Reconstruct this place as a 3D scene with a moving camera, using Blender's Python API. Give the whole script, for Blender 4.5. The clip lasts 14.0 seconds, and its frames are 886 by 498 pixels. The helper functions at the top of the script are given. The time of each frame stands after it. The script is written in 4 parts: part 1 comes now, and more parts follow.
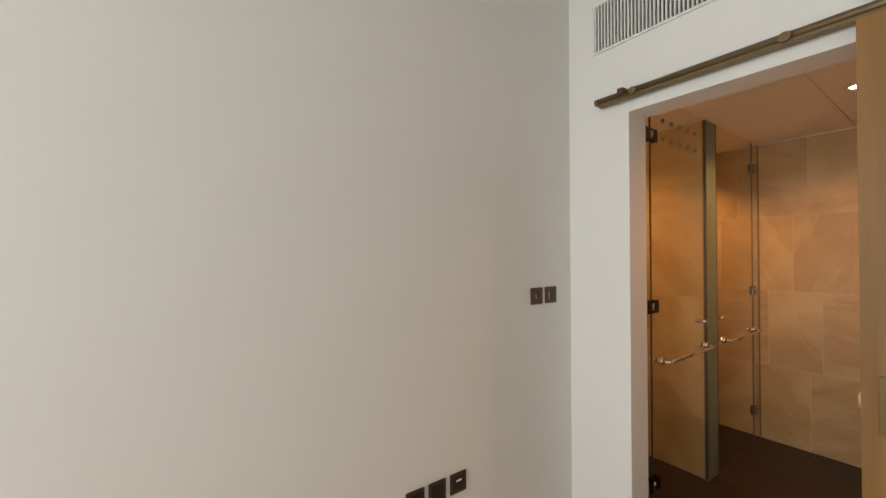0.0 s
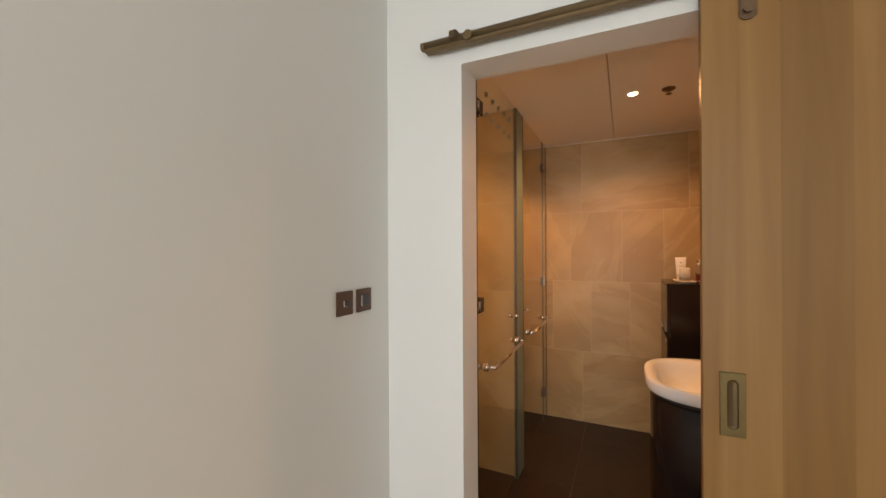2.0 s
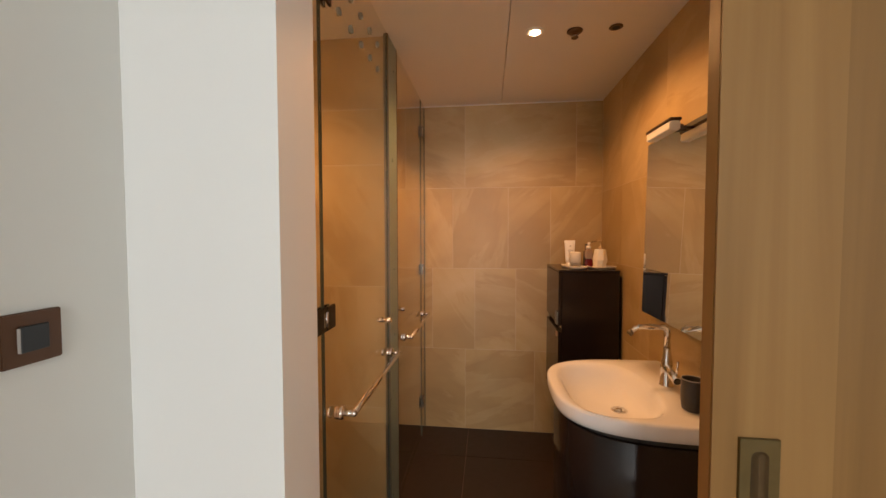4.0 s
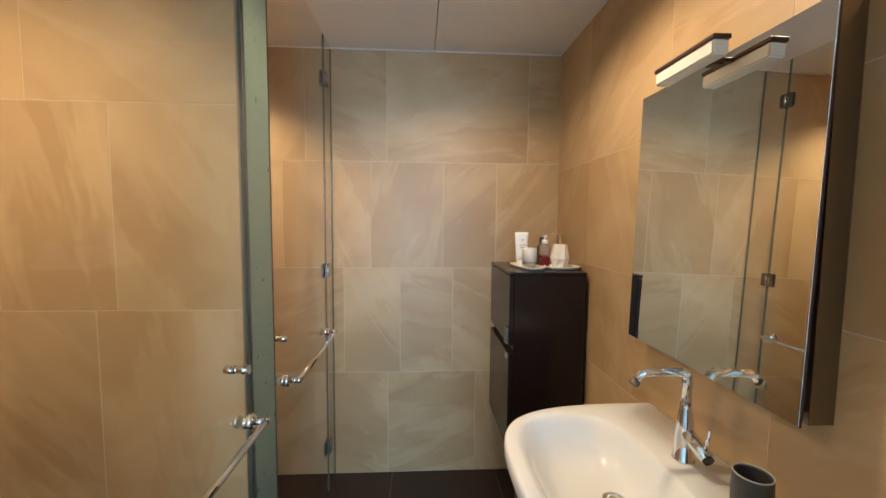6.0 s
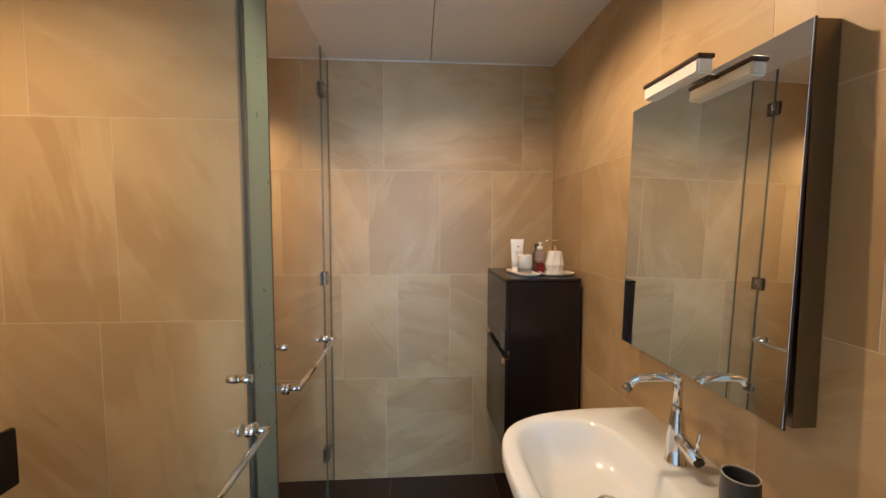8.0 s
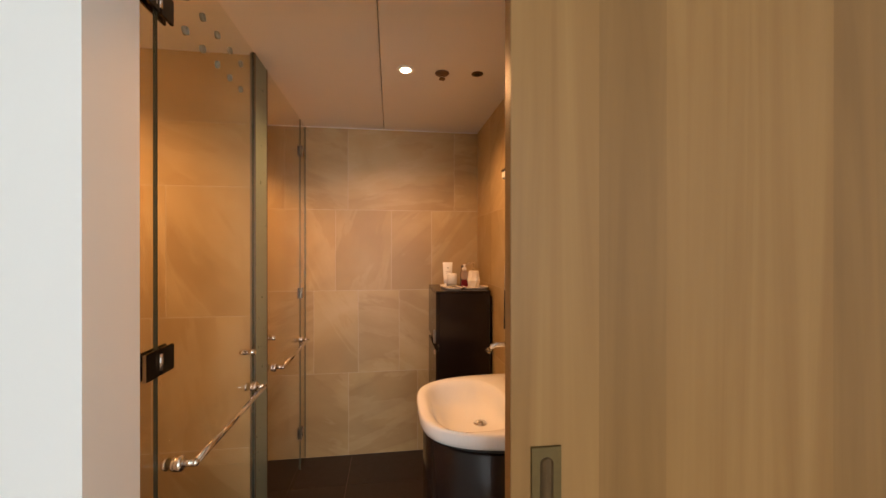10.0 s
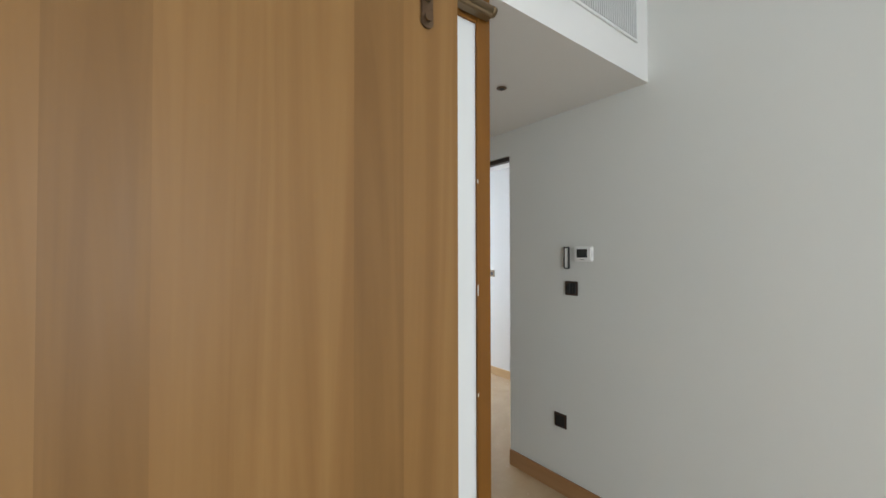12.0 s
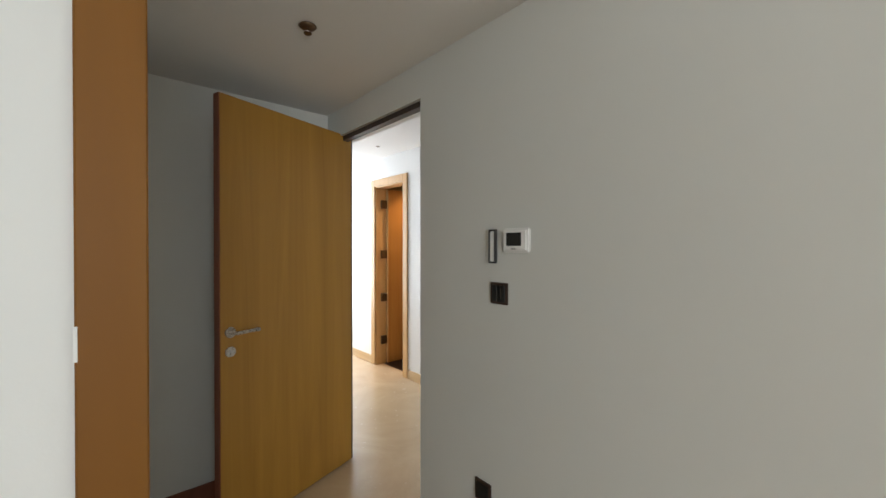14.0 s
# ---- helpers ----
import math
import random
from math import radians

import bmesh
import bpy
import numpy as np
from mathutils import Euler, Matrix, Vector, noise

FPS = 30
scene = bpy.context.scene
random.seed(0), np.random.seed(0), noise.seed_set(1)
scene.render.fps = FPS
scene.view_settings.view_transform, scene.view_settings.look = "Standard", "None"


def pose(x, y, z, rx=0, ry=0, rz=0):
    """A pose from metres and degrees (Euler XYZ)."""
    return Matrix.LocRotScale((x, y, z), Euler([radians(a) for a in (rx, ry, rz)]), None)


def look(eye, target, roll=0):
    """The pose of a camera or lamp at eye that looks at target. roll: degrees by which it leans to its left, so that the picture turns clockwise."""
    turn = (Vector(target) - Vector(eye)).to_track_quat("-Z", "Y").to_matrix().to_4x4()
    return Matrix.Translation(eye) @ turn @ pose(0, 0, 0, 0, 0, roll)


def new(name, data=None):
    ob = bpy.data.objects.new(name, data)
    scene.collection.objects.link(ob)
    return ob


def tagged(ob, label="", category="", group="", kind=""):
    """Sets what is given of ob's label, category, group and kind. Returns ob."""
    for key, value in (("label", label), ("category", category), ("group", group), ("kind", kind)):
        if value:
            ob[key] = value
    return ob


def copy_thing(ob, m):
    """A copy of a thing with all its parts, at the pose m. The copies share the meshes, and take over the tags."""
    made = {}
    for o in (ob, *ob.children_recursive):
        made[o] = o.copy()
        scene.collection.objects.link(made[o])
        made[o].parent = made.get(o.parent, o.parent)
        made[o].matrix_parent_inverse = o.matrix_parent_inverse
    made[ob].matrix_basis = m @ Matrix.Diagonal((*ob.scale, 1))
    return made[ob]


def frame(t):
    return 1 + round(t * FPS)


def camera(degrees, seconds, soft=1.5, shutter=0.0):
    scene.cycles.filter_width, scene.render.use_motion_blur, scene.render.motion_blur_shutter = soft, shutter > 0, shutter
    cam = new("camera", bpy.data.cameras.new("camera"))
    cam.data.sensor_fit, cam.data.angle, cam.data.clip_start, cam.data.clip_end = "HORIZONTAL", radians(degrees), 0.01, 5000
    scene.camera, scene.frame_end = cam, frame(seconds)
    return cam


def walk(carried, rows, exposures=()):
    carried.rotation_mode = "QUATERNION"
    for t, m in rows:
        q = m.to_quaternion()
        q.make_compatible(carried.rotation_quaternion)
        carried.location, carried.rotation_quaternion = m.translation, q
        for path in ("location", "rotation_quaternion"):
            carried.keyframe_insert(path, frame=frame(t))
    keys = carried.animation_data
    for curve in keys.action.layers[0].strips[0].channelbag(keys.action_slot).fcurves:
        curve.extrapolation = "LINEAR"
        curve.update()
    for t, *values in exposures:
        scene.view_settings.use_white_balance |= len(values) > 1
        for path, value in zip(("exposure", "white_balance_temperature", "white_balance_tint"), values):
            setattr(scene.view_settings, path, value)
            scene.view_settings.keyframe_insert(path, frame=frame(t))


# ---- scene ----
cam = camera(98.1, 14.0)
PATH = [
    (0, (-0.069, 0.157, 1.512), (1.096, 1.783, 1.53), -0.2),
    (0.5, (-0.01, 0.305, 1.501), (1.396, 1.728, 1.52), -0.2),
    (1, (0.062, 0.43, 1.49), (1.67, 1.619, 1.509), -0.2),
    (1.5, (0.205, 0.512, 1.485), (1.941, 1.505, 1.494), -0.3),
    (2, (0.38, 0.581, 1.478), (2.189, 1.433, 1.48), -0.3),
    (2.5, (0.54, 0.691, 1.476), (2.408, 1.405, 1.455), -0.2),
    (3, (0.682, 0.762, 1.473), (2.607, 1.303, 1.432), -0.1),
    (3.5, (0.857, 0.76, 1.463), (2.823, 1.122, 1.404), -0.2),
    (4, (1.04, 0.737, 1.456), (3.024, 0.972, 1.376), -0.1),
    (4.2, (1.113, 0.725, 1.442), (3.101, 0.924, 1.365), -0.1),
    (6.3, (1.776, 0.716, 1.465), (3.766, 0.581, 1.318), 0.2),
    (6.5, (1.815, 0.718, 1.461), (3.805, 0.576, 1.315), 0.0),
    (7, (1.849, 0.723, 1.463), (3.838, 0.576, 1.315), 0.1),
    (9.3, (1.228, 0.714, 1.508), (3.222, 0.583, 1.438), 0.1),
    (9.5, (1.165, 0.687, 1.507), (3.158, 0.533, 1.454), 0.1),
    (10, (0.994, 0.603, 1.507), (2.976, 0.332, 1.504), 0.0),
    (10.5, (0.868, 0.527, 1.502), (2.814, 0.065, 1.517), 0.0),
    (11, (0.808, 0.437, 1.493), (2.67, -0.29, 1.523), -0.1),
    (11.5, (0.817, 0.268, 1.479), (2.541, -0.745, 1.517), -0.2),
    (12, (0.823, 0.053, 1.477), (2.42, -1.152, 1.508), -0.1),
    (12.5, (0.818, -0.195, 1.462), (2.342, -1.489, 1.498), 0.0),
    (13, (0.89, -0.408, 1.463), (2.395, -1.724, 1.487), -0.1),
    (13.5, (1.053, -0.609, 1.453), (2.554, -1.931, 1.458), 0.0),
    (14, (1.232, -0.807, 1.458), (2.729, -2.133, 1.445), -0.0),
]
EXPOSURES = [
    (0.0, -0.2, 6700, 14), (1.5, -0.1, 6650, 14), (3.0, 0.0, 6600, 14), (4.2, 0.05, 6400, 14), (5.6, 0.45, 4400, 0), (6.3, 0.66, 3600, -14), (7.2, 0.66, 3600, -14),
    (9.0, 0.2, 4800, 8), (9.6, 0.2, 5450, 12), (10.0, 0.26, 6200, 13), (10.4, 0.30, 6200, 12), (11.0, 0.40, 5850, 10), (11.6, 0.34, 5650, 10), (12.5, 0.05, 6200, 11), (13.5, 0.02, 6150, 10), (14.0, 0.0, 6250, 11),
]
walk(cam, [(t, look(eye, target, roll)) for t, eye, target, roll in PATH], EXPOSURES)

# ---- world and lights ----
world = bpy.data.worlds.new("world")
scene.world = world
world.use_nodes = True
wn = world.node_tree
sky = wn.nodes.new("ShaderNodeTexSky")
sky.sky_type, sky.sun_disc = "NISHITA", False
sky.sun_elevation, sky.sun_rotation = radians(48), radians(-15)
wn.links.new(sky.outputs[0], wn.nodes["Background"].inputs[0])
wn.nodes["Background"].inputs[1].default_value = 0.05

sun = new("sun", bpy.data.lights.new("sun", "SUN"))
sun.data.energy, sun.data.angle, sun.data.color = 3.0, radians(0.5), (1, 0.95, 0.88)
sun.matrix_world = pose(0, 0, 8, 42, 0, 165)


def area_lamp(name, m, w, h, watts, colour):
    ob = new(name, bpy.data.lights.new(name, "AREA"))
    ob.data.shape, ob.data.size, ob.data.size_y = "RECTANGLE", w, h
    ob.data.energy, ob.data.color = watts, colour
    ob.matrix_world = m
    return ob


def spot_lamp(name, at, watts, colour, cone, blend, radius):
    ob = new(name, bpy.data.lights.new(name, "SPOT"))
    ob.data.energy, ob.data.color, ob.data.shadow_soft_size = watts, colour, radius
    ob.data.spot_size, ob.data.spot_blend = radians(cone), blend
    ob.matrix_world = Matrix.Translation(at)
    return ob


WARM = (1.0, 0.47, 0.165)
# daylight through the bedroom's window and through the window of the room beyond
area_lamp("bedroom_daylight", look((-2.75, 0.45, 1.55), (3, 0.45, 1.45)), 1.8, 2.3, 80, (0.95, 1.0, 0.985))
# fill light at an added side window, brightens the north wall
area_lamp("side_fill_daylight", look((-1.45, -2.05, 1.55), (-1.45, 3, 1.45)), 1.9, 2.3, 17, (0.95, 1.0, 0.985))
area_lamp("landing_daylight", look((7.0, -2.75, 1.5), (3, -2.75, 1.2)), 1.1, 2.0, 75, (0.90, 0.95, 1.0))
spot_lamp("bathroom_downlight_glow", (2.886, 0.529, 2.36), 42, WARM, 156, 0.5, 0.03)
spot_lamp("shower_downlight_glow", (2.26, 1.90, 2.36), 52, WARM, 142, 0.85, 0.02)
# warm spot in the space behind the far door, without a fitting
spot_lamp("far_room_warm_spot", (4.85, -4.0, 2.48), 60, (1.0, 0.62, 0.30), 120, 0.6, 0.04)
spot_lamp("toilet_downlight_glow", (3.44, 1.90, 2.36), 56, WARM, 132, 0.5, 0.03)


# ---- materials ----
class Mat:
    """A principled material with a few node helpers."""

    def __init__(self, name, colour=(0.8, 0.8, 0.8), rough=0.5, metal=0.0, **extra):
        self.m = bpy.data.materials.new(name)
        self.m.use_nodes = True
        self.t = self.m.node_tree
        self.b = self.t.nodes["Principled BSDF"]
        self.set("Base Color", (*colour, 1))
        self.set("Roughness", rough)
        self.set("Metallic", metal)
        for k, v in extra.items():
            self.set(k.replace("_", " "), v)

    def set(self, key, value):
        self.b.inputs[key].default_value = value

    def node(self, kind, **inputs):
        n = self.t.nodes.new(kind)
        for k, v in inputs.items():
            self.plug(n, k.replace("_", " "), v)
        return n

    def plug(self, n, key, v):
        if isinstance(v, bpy.types.NodeSocket):
            self.t.links.new(v, n.inputs[key])
        else:
            n.inputs[key].default_value = v

    def math(self, op, a, b=0.0):
        n = self.t.nodes.new("ShaderNodeMath")
        n.operation = op
        self.plug(n, 0, a)
        self.plug(n, 1, b)
        return n.outputs[0]

    def coords(self, scale=(1, 1, 1), shuffle=0.0):
        """Object coordinates, stretched, and shifted from object to object."""
        c = self.t.nodes.new("ShaderNodeTexCoord").outputs["Object"]
        mp = self.node("ShaderNodeMapping", Vector=c)
        mp.inputs["Scale"].default_value = scale
        if shuffle:
            r = self.t.nodes.new("ShaderNodeObjectInfo").outputs["Random"]
            k = self.node("ShaderNodeCombineXYZ", X=self.math("MULTIPLY", r, shuffle), Y=self.math("MULTIPLY", r, shuffle * 1.7), Z=self.math("MULTIPLY", r, shuffle * 0.6))
            self.plug(mp, "Location", k.outputs[0])
        return mp.outputs[0]

    def noise(self, vec, scale, detail=4.0, rough=0.55, warp=0.0):
        n = self.node("ShaderNodeTexNoise", Vector=vec, Scale=scale, Detail=detail, Roughness=rough, Distortion=warp)
        return n.outputs["Fac"]

    def ramp(self, fac, stops):
        n = self.node("ShaderNodeValToRGB", Fac=fac)
        while len(n.color_ramp.elements) < len(stops):
            n.color_ramp.elements.new(0.5)
        for e, (p, c) in zip(n.color_ramp.elements, stops):
            e.position, e.color = p, (*c, 1)
        return n.outputs[0]

    def mix(self, fac, a, b, kind="MIX"):
        n = self.t.nodes.new("ShaderNodeMix")
        n.data_type, n.blend_type = "RGBA", kind
        for i, v in ((0, fac), (6, a), (7, b)):
            if isinstance(v, bpy.types.NodeSocket):
                self.t.links.new(v, n.inputs[i])
            else:
                n.inputs[i].default_value = v if i == 0 else (*v, 1)
        return n.outputs[2]

    def colour(self, socket):
        self.plug(self.b, "Base Color", socket)

    def rough(self, fac, lo, hi):
        n = self.node("ShaderNodeMapRange", Value=fac)
        n.inputs["To Min"].default_value, n.inputs["To Max"].default_value = lo, hi
        self.plug(self.b, "Roughness", n.outputs[0])

    def bump(self, height, strength=0.2, distance=0.002):
        n = self.node("ShaderNodeBump", Height=height, Strength=strength, Distance=distance)
        self.plug(self.b, "Normal", n.outputs[0])


def paint(name, colour, rough=0.55):
    m = Mat(name, colour, rough)
    big = m.noise(m.coords(), 1.3, 3)
    fine = m.noise(m.coords(), 260, 3)
    lo = tuple(c * 0.965 for c in colour)
    m.colour(m.mix(big, lo, colour))
    m.rough(big, rough - 0.05, rough + 0.07)
    m.bump(fine, 0.10, 0.001)
    return m.m


def wood(name, dark, light, along="z", strip=0.0, rough=0.38, sheen=0.5):
    """Veneer with its grain along one axis, in strips of a given width if asked."""
    m = Mat(name, light, rough, Specular_IOR_Level=sheen)
    s = {"z": (1, 1, 0.05), "x": (0.05, 1, 1), "y": (1, 0.05, 1)}[along]
    vec = m.coords(s, 5.0)
    grain = m.noise(vec, 60, 6, 0.6, 0.4)
    flow = m.noise(vec, 9, 4, 0.55, 1.2)
    base = m.ramp(flow, [(0.3, dark), (0.7, light)])
    mid = tuple(0.62 * a + 0.38 * b for a, b in zip(dark, light))
    col = m.mix(m.math("MULTIPLY", grain, 0.35), base, mid)
    if strip:
        sep = m.node("ShaderNodeSeparateXYZ", Vector=m.coords())
        cell = m.math("FLOOR", m.math("DIVIDE", m.math("ADD", sep.outputs["Y"], 0.37), strip))
        wn = m.t.nodes.new("ShaderNodeTexWhiteNoise")
        wn.noise_dimensions = "1D"
        m.plug(wn, "W", cell)
        shade = m.math("ADD", m.math("MULTIPLY", wn.outputs["Value"], 0.22), 0.86)
        rgb = m.node("ShaderNodeCombineXYZ", X=shade, Y=shade, Z=shade)
        col = m.mix(1.0, col, rgb.outputs[0], "MULTIPLY")
    m.colour(col)
    m.rough(grain, rough - 0.06, rough + 0.1)
    m.bump(grain, 0.12, 0.0006)
    return m.m


def stone_tile(name, dark, mid, light, rough=0.42):
    """Sandstone-like porcelain: soft clouds, slanting torn streaks and fine brushed lines; each tile has its own cut."""
    m = Mat(name, mid, rough)
    r = m.t.nodes.new("ShaderNodeObjectInfo").outputs["Random"]
    vec = m.coords((1, 1, 1), 9.0)
    turn = m.node("ShaderNodeVectorRotate", Vector=vec, Angle=m.math("MULTIPLY", r, 37.0))
    turn.rotation_type = "Z_AXIS"
    slant = m.node("ShaderNodeMapping", Vector=turn.outputs[0])
    slant.inputs["Scale"].default_value = (1, 0.24, 1)
    brush = m.node("ShaderNodeMapping", Vector=turn.outputs[0])
    brush.inputs["Scale"].default_value = (1, 0.07, 1)
    cloud = m.noise(vec, 1.7, 4, 0.5, 0.8)
    streak = m.noise(slant.outputs[0], 4.2, 7, 0.6, 0.35)
    lines = m.noise(brush.outputs[0], 42, 4, 0.6, 0.2)
    fine = m.noise(vec, 90, 5, 0.6)
    patch = m.noise(slant.outputs[0], 2.1, 6, 0.52, 0.9)
    half = tuple(0.5 * (p + q) for p, q in zip(dark, mid))
    soft = tuple(0.5 * (p + q) for p, q in zip(mid, light))
    col = m.ramp(cloud, [(0.3, half), (0.5, mid), (0.72, soft)])
    # worn patches with a torn outline, then pale slanting tears
    worn = m.ramp(patch, [(0.36, (0.6, 0.6, 0.6)), (0.455, (1, 1, 1)), (0.48, (0.4, 0.4, 0.4)), (0.55, (0, 0, 0))])
    col = m.mix(m.math("MULTIPLY", worn, 0.5), col, dark)
    torn = m.ramp(streak, [(0.50, (0, 0, 0)), (0.525, (1, 1, 1)), (0.64, (0.1, 0.1, 0.1))])
    col = m.mix(m.math("MULTIPLY", torn, 0.25), col, light)
    col = m.mix(m.math("MULTIPLY", lines, 0.22), col, mid)
    tone = m.math("ADD", m.math("MULTIPLY", r, 0.06), 0.97)
    rgb = m.node("ShaderNodeCombineXYZ", X=tone, Y=tone, Z=tone)
    m.colour(m.mix(1.0, col, rgb.outputs[0], "MULTIPLY"))
    m.rough(fine, rough - 0.08, rough + 0.1)
    m.bump(m.math("ADD", m.math("MULTIPLY", fine, 0.3), m.math("ADD", streak, m.math("MULTIPLY", lines, 0.3))), 0.14, 0.0015)
    return m.m


def simple(name, colour, rough, metal=0.0, grit=40, amount=0.12, **extra):
    """A plain finish with slight unevenness in tone and gloss."""
    m = Mat(name, colour, rough, metal, **extra)
    n = m.noise(m.coords(), grit, 3)
    m.colour(m.mix(n, tuple(c * (1 - amount) for c in colour), colour))
    m.rough(n, max(rough * 0.75, 0.02), min(rough * 1.25, 1))
    return m.m


WALL = paint("white wall paint", (0.77, 0.775, 0.76))
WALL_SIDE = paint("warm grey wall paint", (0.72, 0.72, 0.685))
CEIL = paint("white ceiling paint", (0.78, 0.77, 0.75), 0.7)
OAK = wood("honey oak veneer", (0.215, 0.108, 0.032), (0.305, 0.165, 0.056), "z", 0.0, 0.42, 0.25)
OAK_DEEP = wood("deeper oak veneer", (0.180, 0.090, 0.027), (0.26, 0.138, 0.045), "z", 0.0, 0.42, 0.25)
OAK_DOOR = wood("oak door veneer", (0.32, 0.152, 0.021), (0.43, 0.222, 0.033), "z")
OAK_TRIM = wood("oak trim", (0.165, 0.066, 0.010), (0.22, 0.094, 0.016), "z", 0.0, 0.45, 0.2)
OAK_BASE = wood("oak skirting", (0.30, 0.15, 0.06), (0.42, 0.23, 0.10), "x")
OAK_PALE = wood("pale oak skirting", (0.50, 0.33, 0.16), (0.62, 0.44, 0.24), "x")
RED_WOOD = wood("reddish door veneer", (0.38, 0.175, 0.042), (0.50, 0.25, 0.065), "z")
LIPPING = wood("dark door lipping", (0.16, 0.05, 0.025), (0.24, 0.08, 0.04), "z")
TILE = stone_tile("sandstone porcelain", (0.30, 0.193, 0.080), (0.46, 0.335, 0.152), (0.60, 0.485, 0.29))
GROUT = simple("pale grout", (0.60, 0.50, 0.36), 0.85, 0, 300)
DARK_TILE = simple("dark brown floor tile", (0.019, 0.0105, 0.0088), 0.42, 0, 25, 0.3)
DARK_GROUT = simple("grey grout", (0.20, 0.15, 0.12), 0.9, 0, 300)
CHROME = simple("polished chrome", (0.82, 0.82, 0.83), 0.07, 1.0, 30, 0.04)
STEEL = simple("brushed nickel", (0.27, 0.225, 0.165), 0.42, 1.0, 90, 0.15)
STEEL_PALE = simple("satin steel", (0.62, 0.59, 0.54), 0.28, 1.0, 90, 0.1)
PULL = simple("aged brass pull", (0.165, 0.115, 0.045), 0.45, 0.8, 70, 0.3)
# pale tone of the highlights painted on rocker and jack edges
EDGE_GLINT = simple("pale edge highlight", (0.36, 0.33, 0.30), 0.4)
PULL_IN = simple("worn brass recess", (0.15, 0.10, 0.05), 0.35, 0.8, 70, 0.3)
RAIL = simple("brown bronze rail", (0.20, 0.135, 0.066), 0.42, 0.5, 60, 0.25)
PLATE_BROWN = simple("brown bronze plate", (0.105, 0.046, 0.020), 0.42, 0.2, 120, 0.2)
BRONZE = simple("dark bronze metal", (0.19, 0.125, 0.075), 0.36, 0.85, 60, 0.3)
BLACKNICKEL = simple("black nickel hinge", (0.040, 0.034, 0.030), 0.16, 0.8, 60, 0.2)
SOCKET = simple("dark bronze plate", (0.08, 0.048, 0.034), 0.38, 0.35, 120, 0.25)
SOCKET_IN = simple("black plastic insert", (0.012, 0.012, 0.012), 0.35)
CERAMIC = simple("white glazed ceramic", (0.76, 0.78, 0.80), 0.09, 0, 20, 0.03)
MATTE_WHITE = simple("matt white ceramic", (0.82, 0.79, 0.73), 0.5, 0, 60, 0.05)
LACQUER = simple("dark brown gloss lacquer", (0.020, 0.014, 0.013), 0.14, 0, 18, 0.25, Specular_IOR_Level=0.28)
CHARCOAL = simple("charcoal stoneware", (0.05, 0.047, 0.047), 0.45, 0, 80, 0.3)
PLASTIC = simple("white plastic", (0.88, 0.87, 0.85), 0.35, 0, 60, 0.04)
SCREEN = simple("dark display", (0.03, 0.03, 0.028), 0.15)
GRILLE = simple("white grille metal", (0.74, 0.74, 0.73), 0.4, 0, 50, 0.06)
# near-black for hollows, their inner shade put into the colour
VOID = simple("dark hollow filler", (0.045, 0.047, 0.045), 0.9)
MIRROR = Mat("mirror silver", (0.80, 0.82, 0.81), 0.012, 1.0).m
FROST = simple("frosted green glass strip", (0.205, 0.265, 0.220), 0.30, 0, 30, 0.08)
WINE = simple("dark red liquid soap", (0.16, 0.012, 0.018), 0.15)
WAX = simple("white candle wax", (0.85, 0.82, 0.76), 0.45)
DIFFUSER = simple("opal lamp diffuser", (0.82, 0.81, 0.78), 0.3, 0, 30, 0.03)
PAPER = simple("white toilet paper", (0.84, 0.83, 0.80), 0.9, 0, 150, 0.06)
GASKET = simple("dark door rebate", (0.055, 0.04, 0.035), 0.5)


def glass_material(name, tint, rough=0.0):
    """Sheet glass: clear passage with a mirror-like sheen that grows at a slant."""
    m = bpy.data.materials.new(name)
    m.use_nodes = True
    t = m.node_tree
    t.nodes.remove(t.nodes["Principled BSDF"])
    clear = t.nodes.new("ShaderNodeBsdfTransparent")
    clear.inputs[0].default_value = (*tint, 1)
    shine = t.nodes.new("ShaderNodeBsdfGlossy")
    shine.inputs["Roughness"].default_value = rough
    slant = t.nodes.new("ShaderNodeLayerWeight")
    slant.inputs[0].default_value = 0.5
    steep = t.nodes.new("ShaderNodeMath")
    steep.operation = "POWER"
    steep.inputs[1].default_value = 5.0
    gain = t.nodes.new("ShaderNodeMath")
    gain.operation = "MULTIPLY_ADD"
    gain.inputs[1].default_value, gain.inputs[2].default_value = 0.5, 0.025
    mix = t.nodes.new("ShaderNodeMixShader")
    t.links.new(slant.outputs["Facing"], steep.inputs[0])
    t.links.new(steep.outputs[0], gain.inputs[0])
    t.links.new(gain.outputs[0], mix.inputs[0])
    t.links.new(clear.outputs[0], mix.inputs[1])
    t.links.new(shine.outputs[0], mix.inputs[2])
    t.links.new(mix.outputs[0], t.nodes["Material Output"].inputs[0])
    return m


GLASS = glass_material("clear shower glass", (0.965, 0.975, 0.965))
GLASS_EDGE_PALE = simple("pale glass edge", (0.30, 0.33, 0.28), 0.12, 0, 30, 0.1)
GLASS_EDGE_MID = simple("grey glass edge", (0.12, 0.135, 0.105), 0.12, 0, 30, 0.1)
NICKEL = simple("satin nickel hinge", (0.26, 0.21, 0.165), 0.3, 0.9, 60, 0.2)
GLASS_EDGE = simple("green glass edge", (0.055, 0.07, 0.055), 0.1, 0, 30, 0.1)
JAR = glass_material("candle jar glass", (0.88, 0.88, 0.87))

LIT = bpy.data.materials.new("lit lamp lens")
LIT.use_nodes = True
LIT.node_tree.nodes["Principled BSDF"].inputs["Emission Color"].default_value = (1.0, 0.72, 0.42, 1)
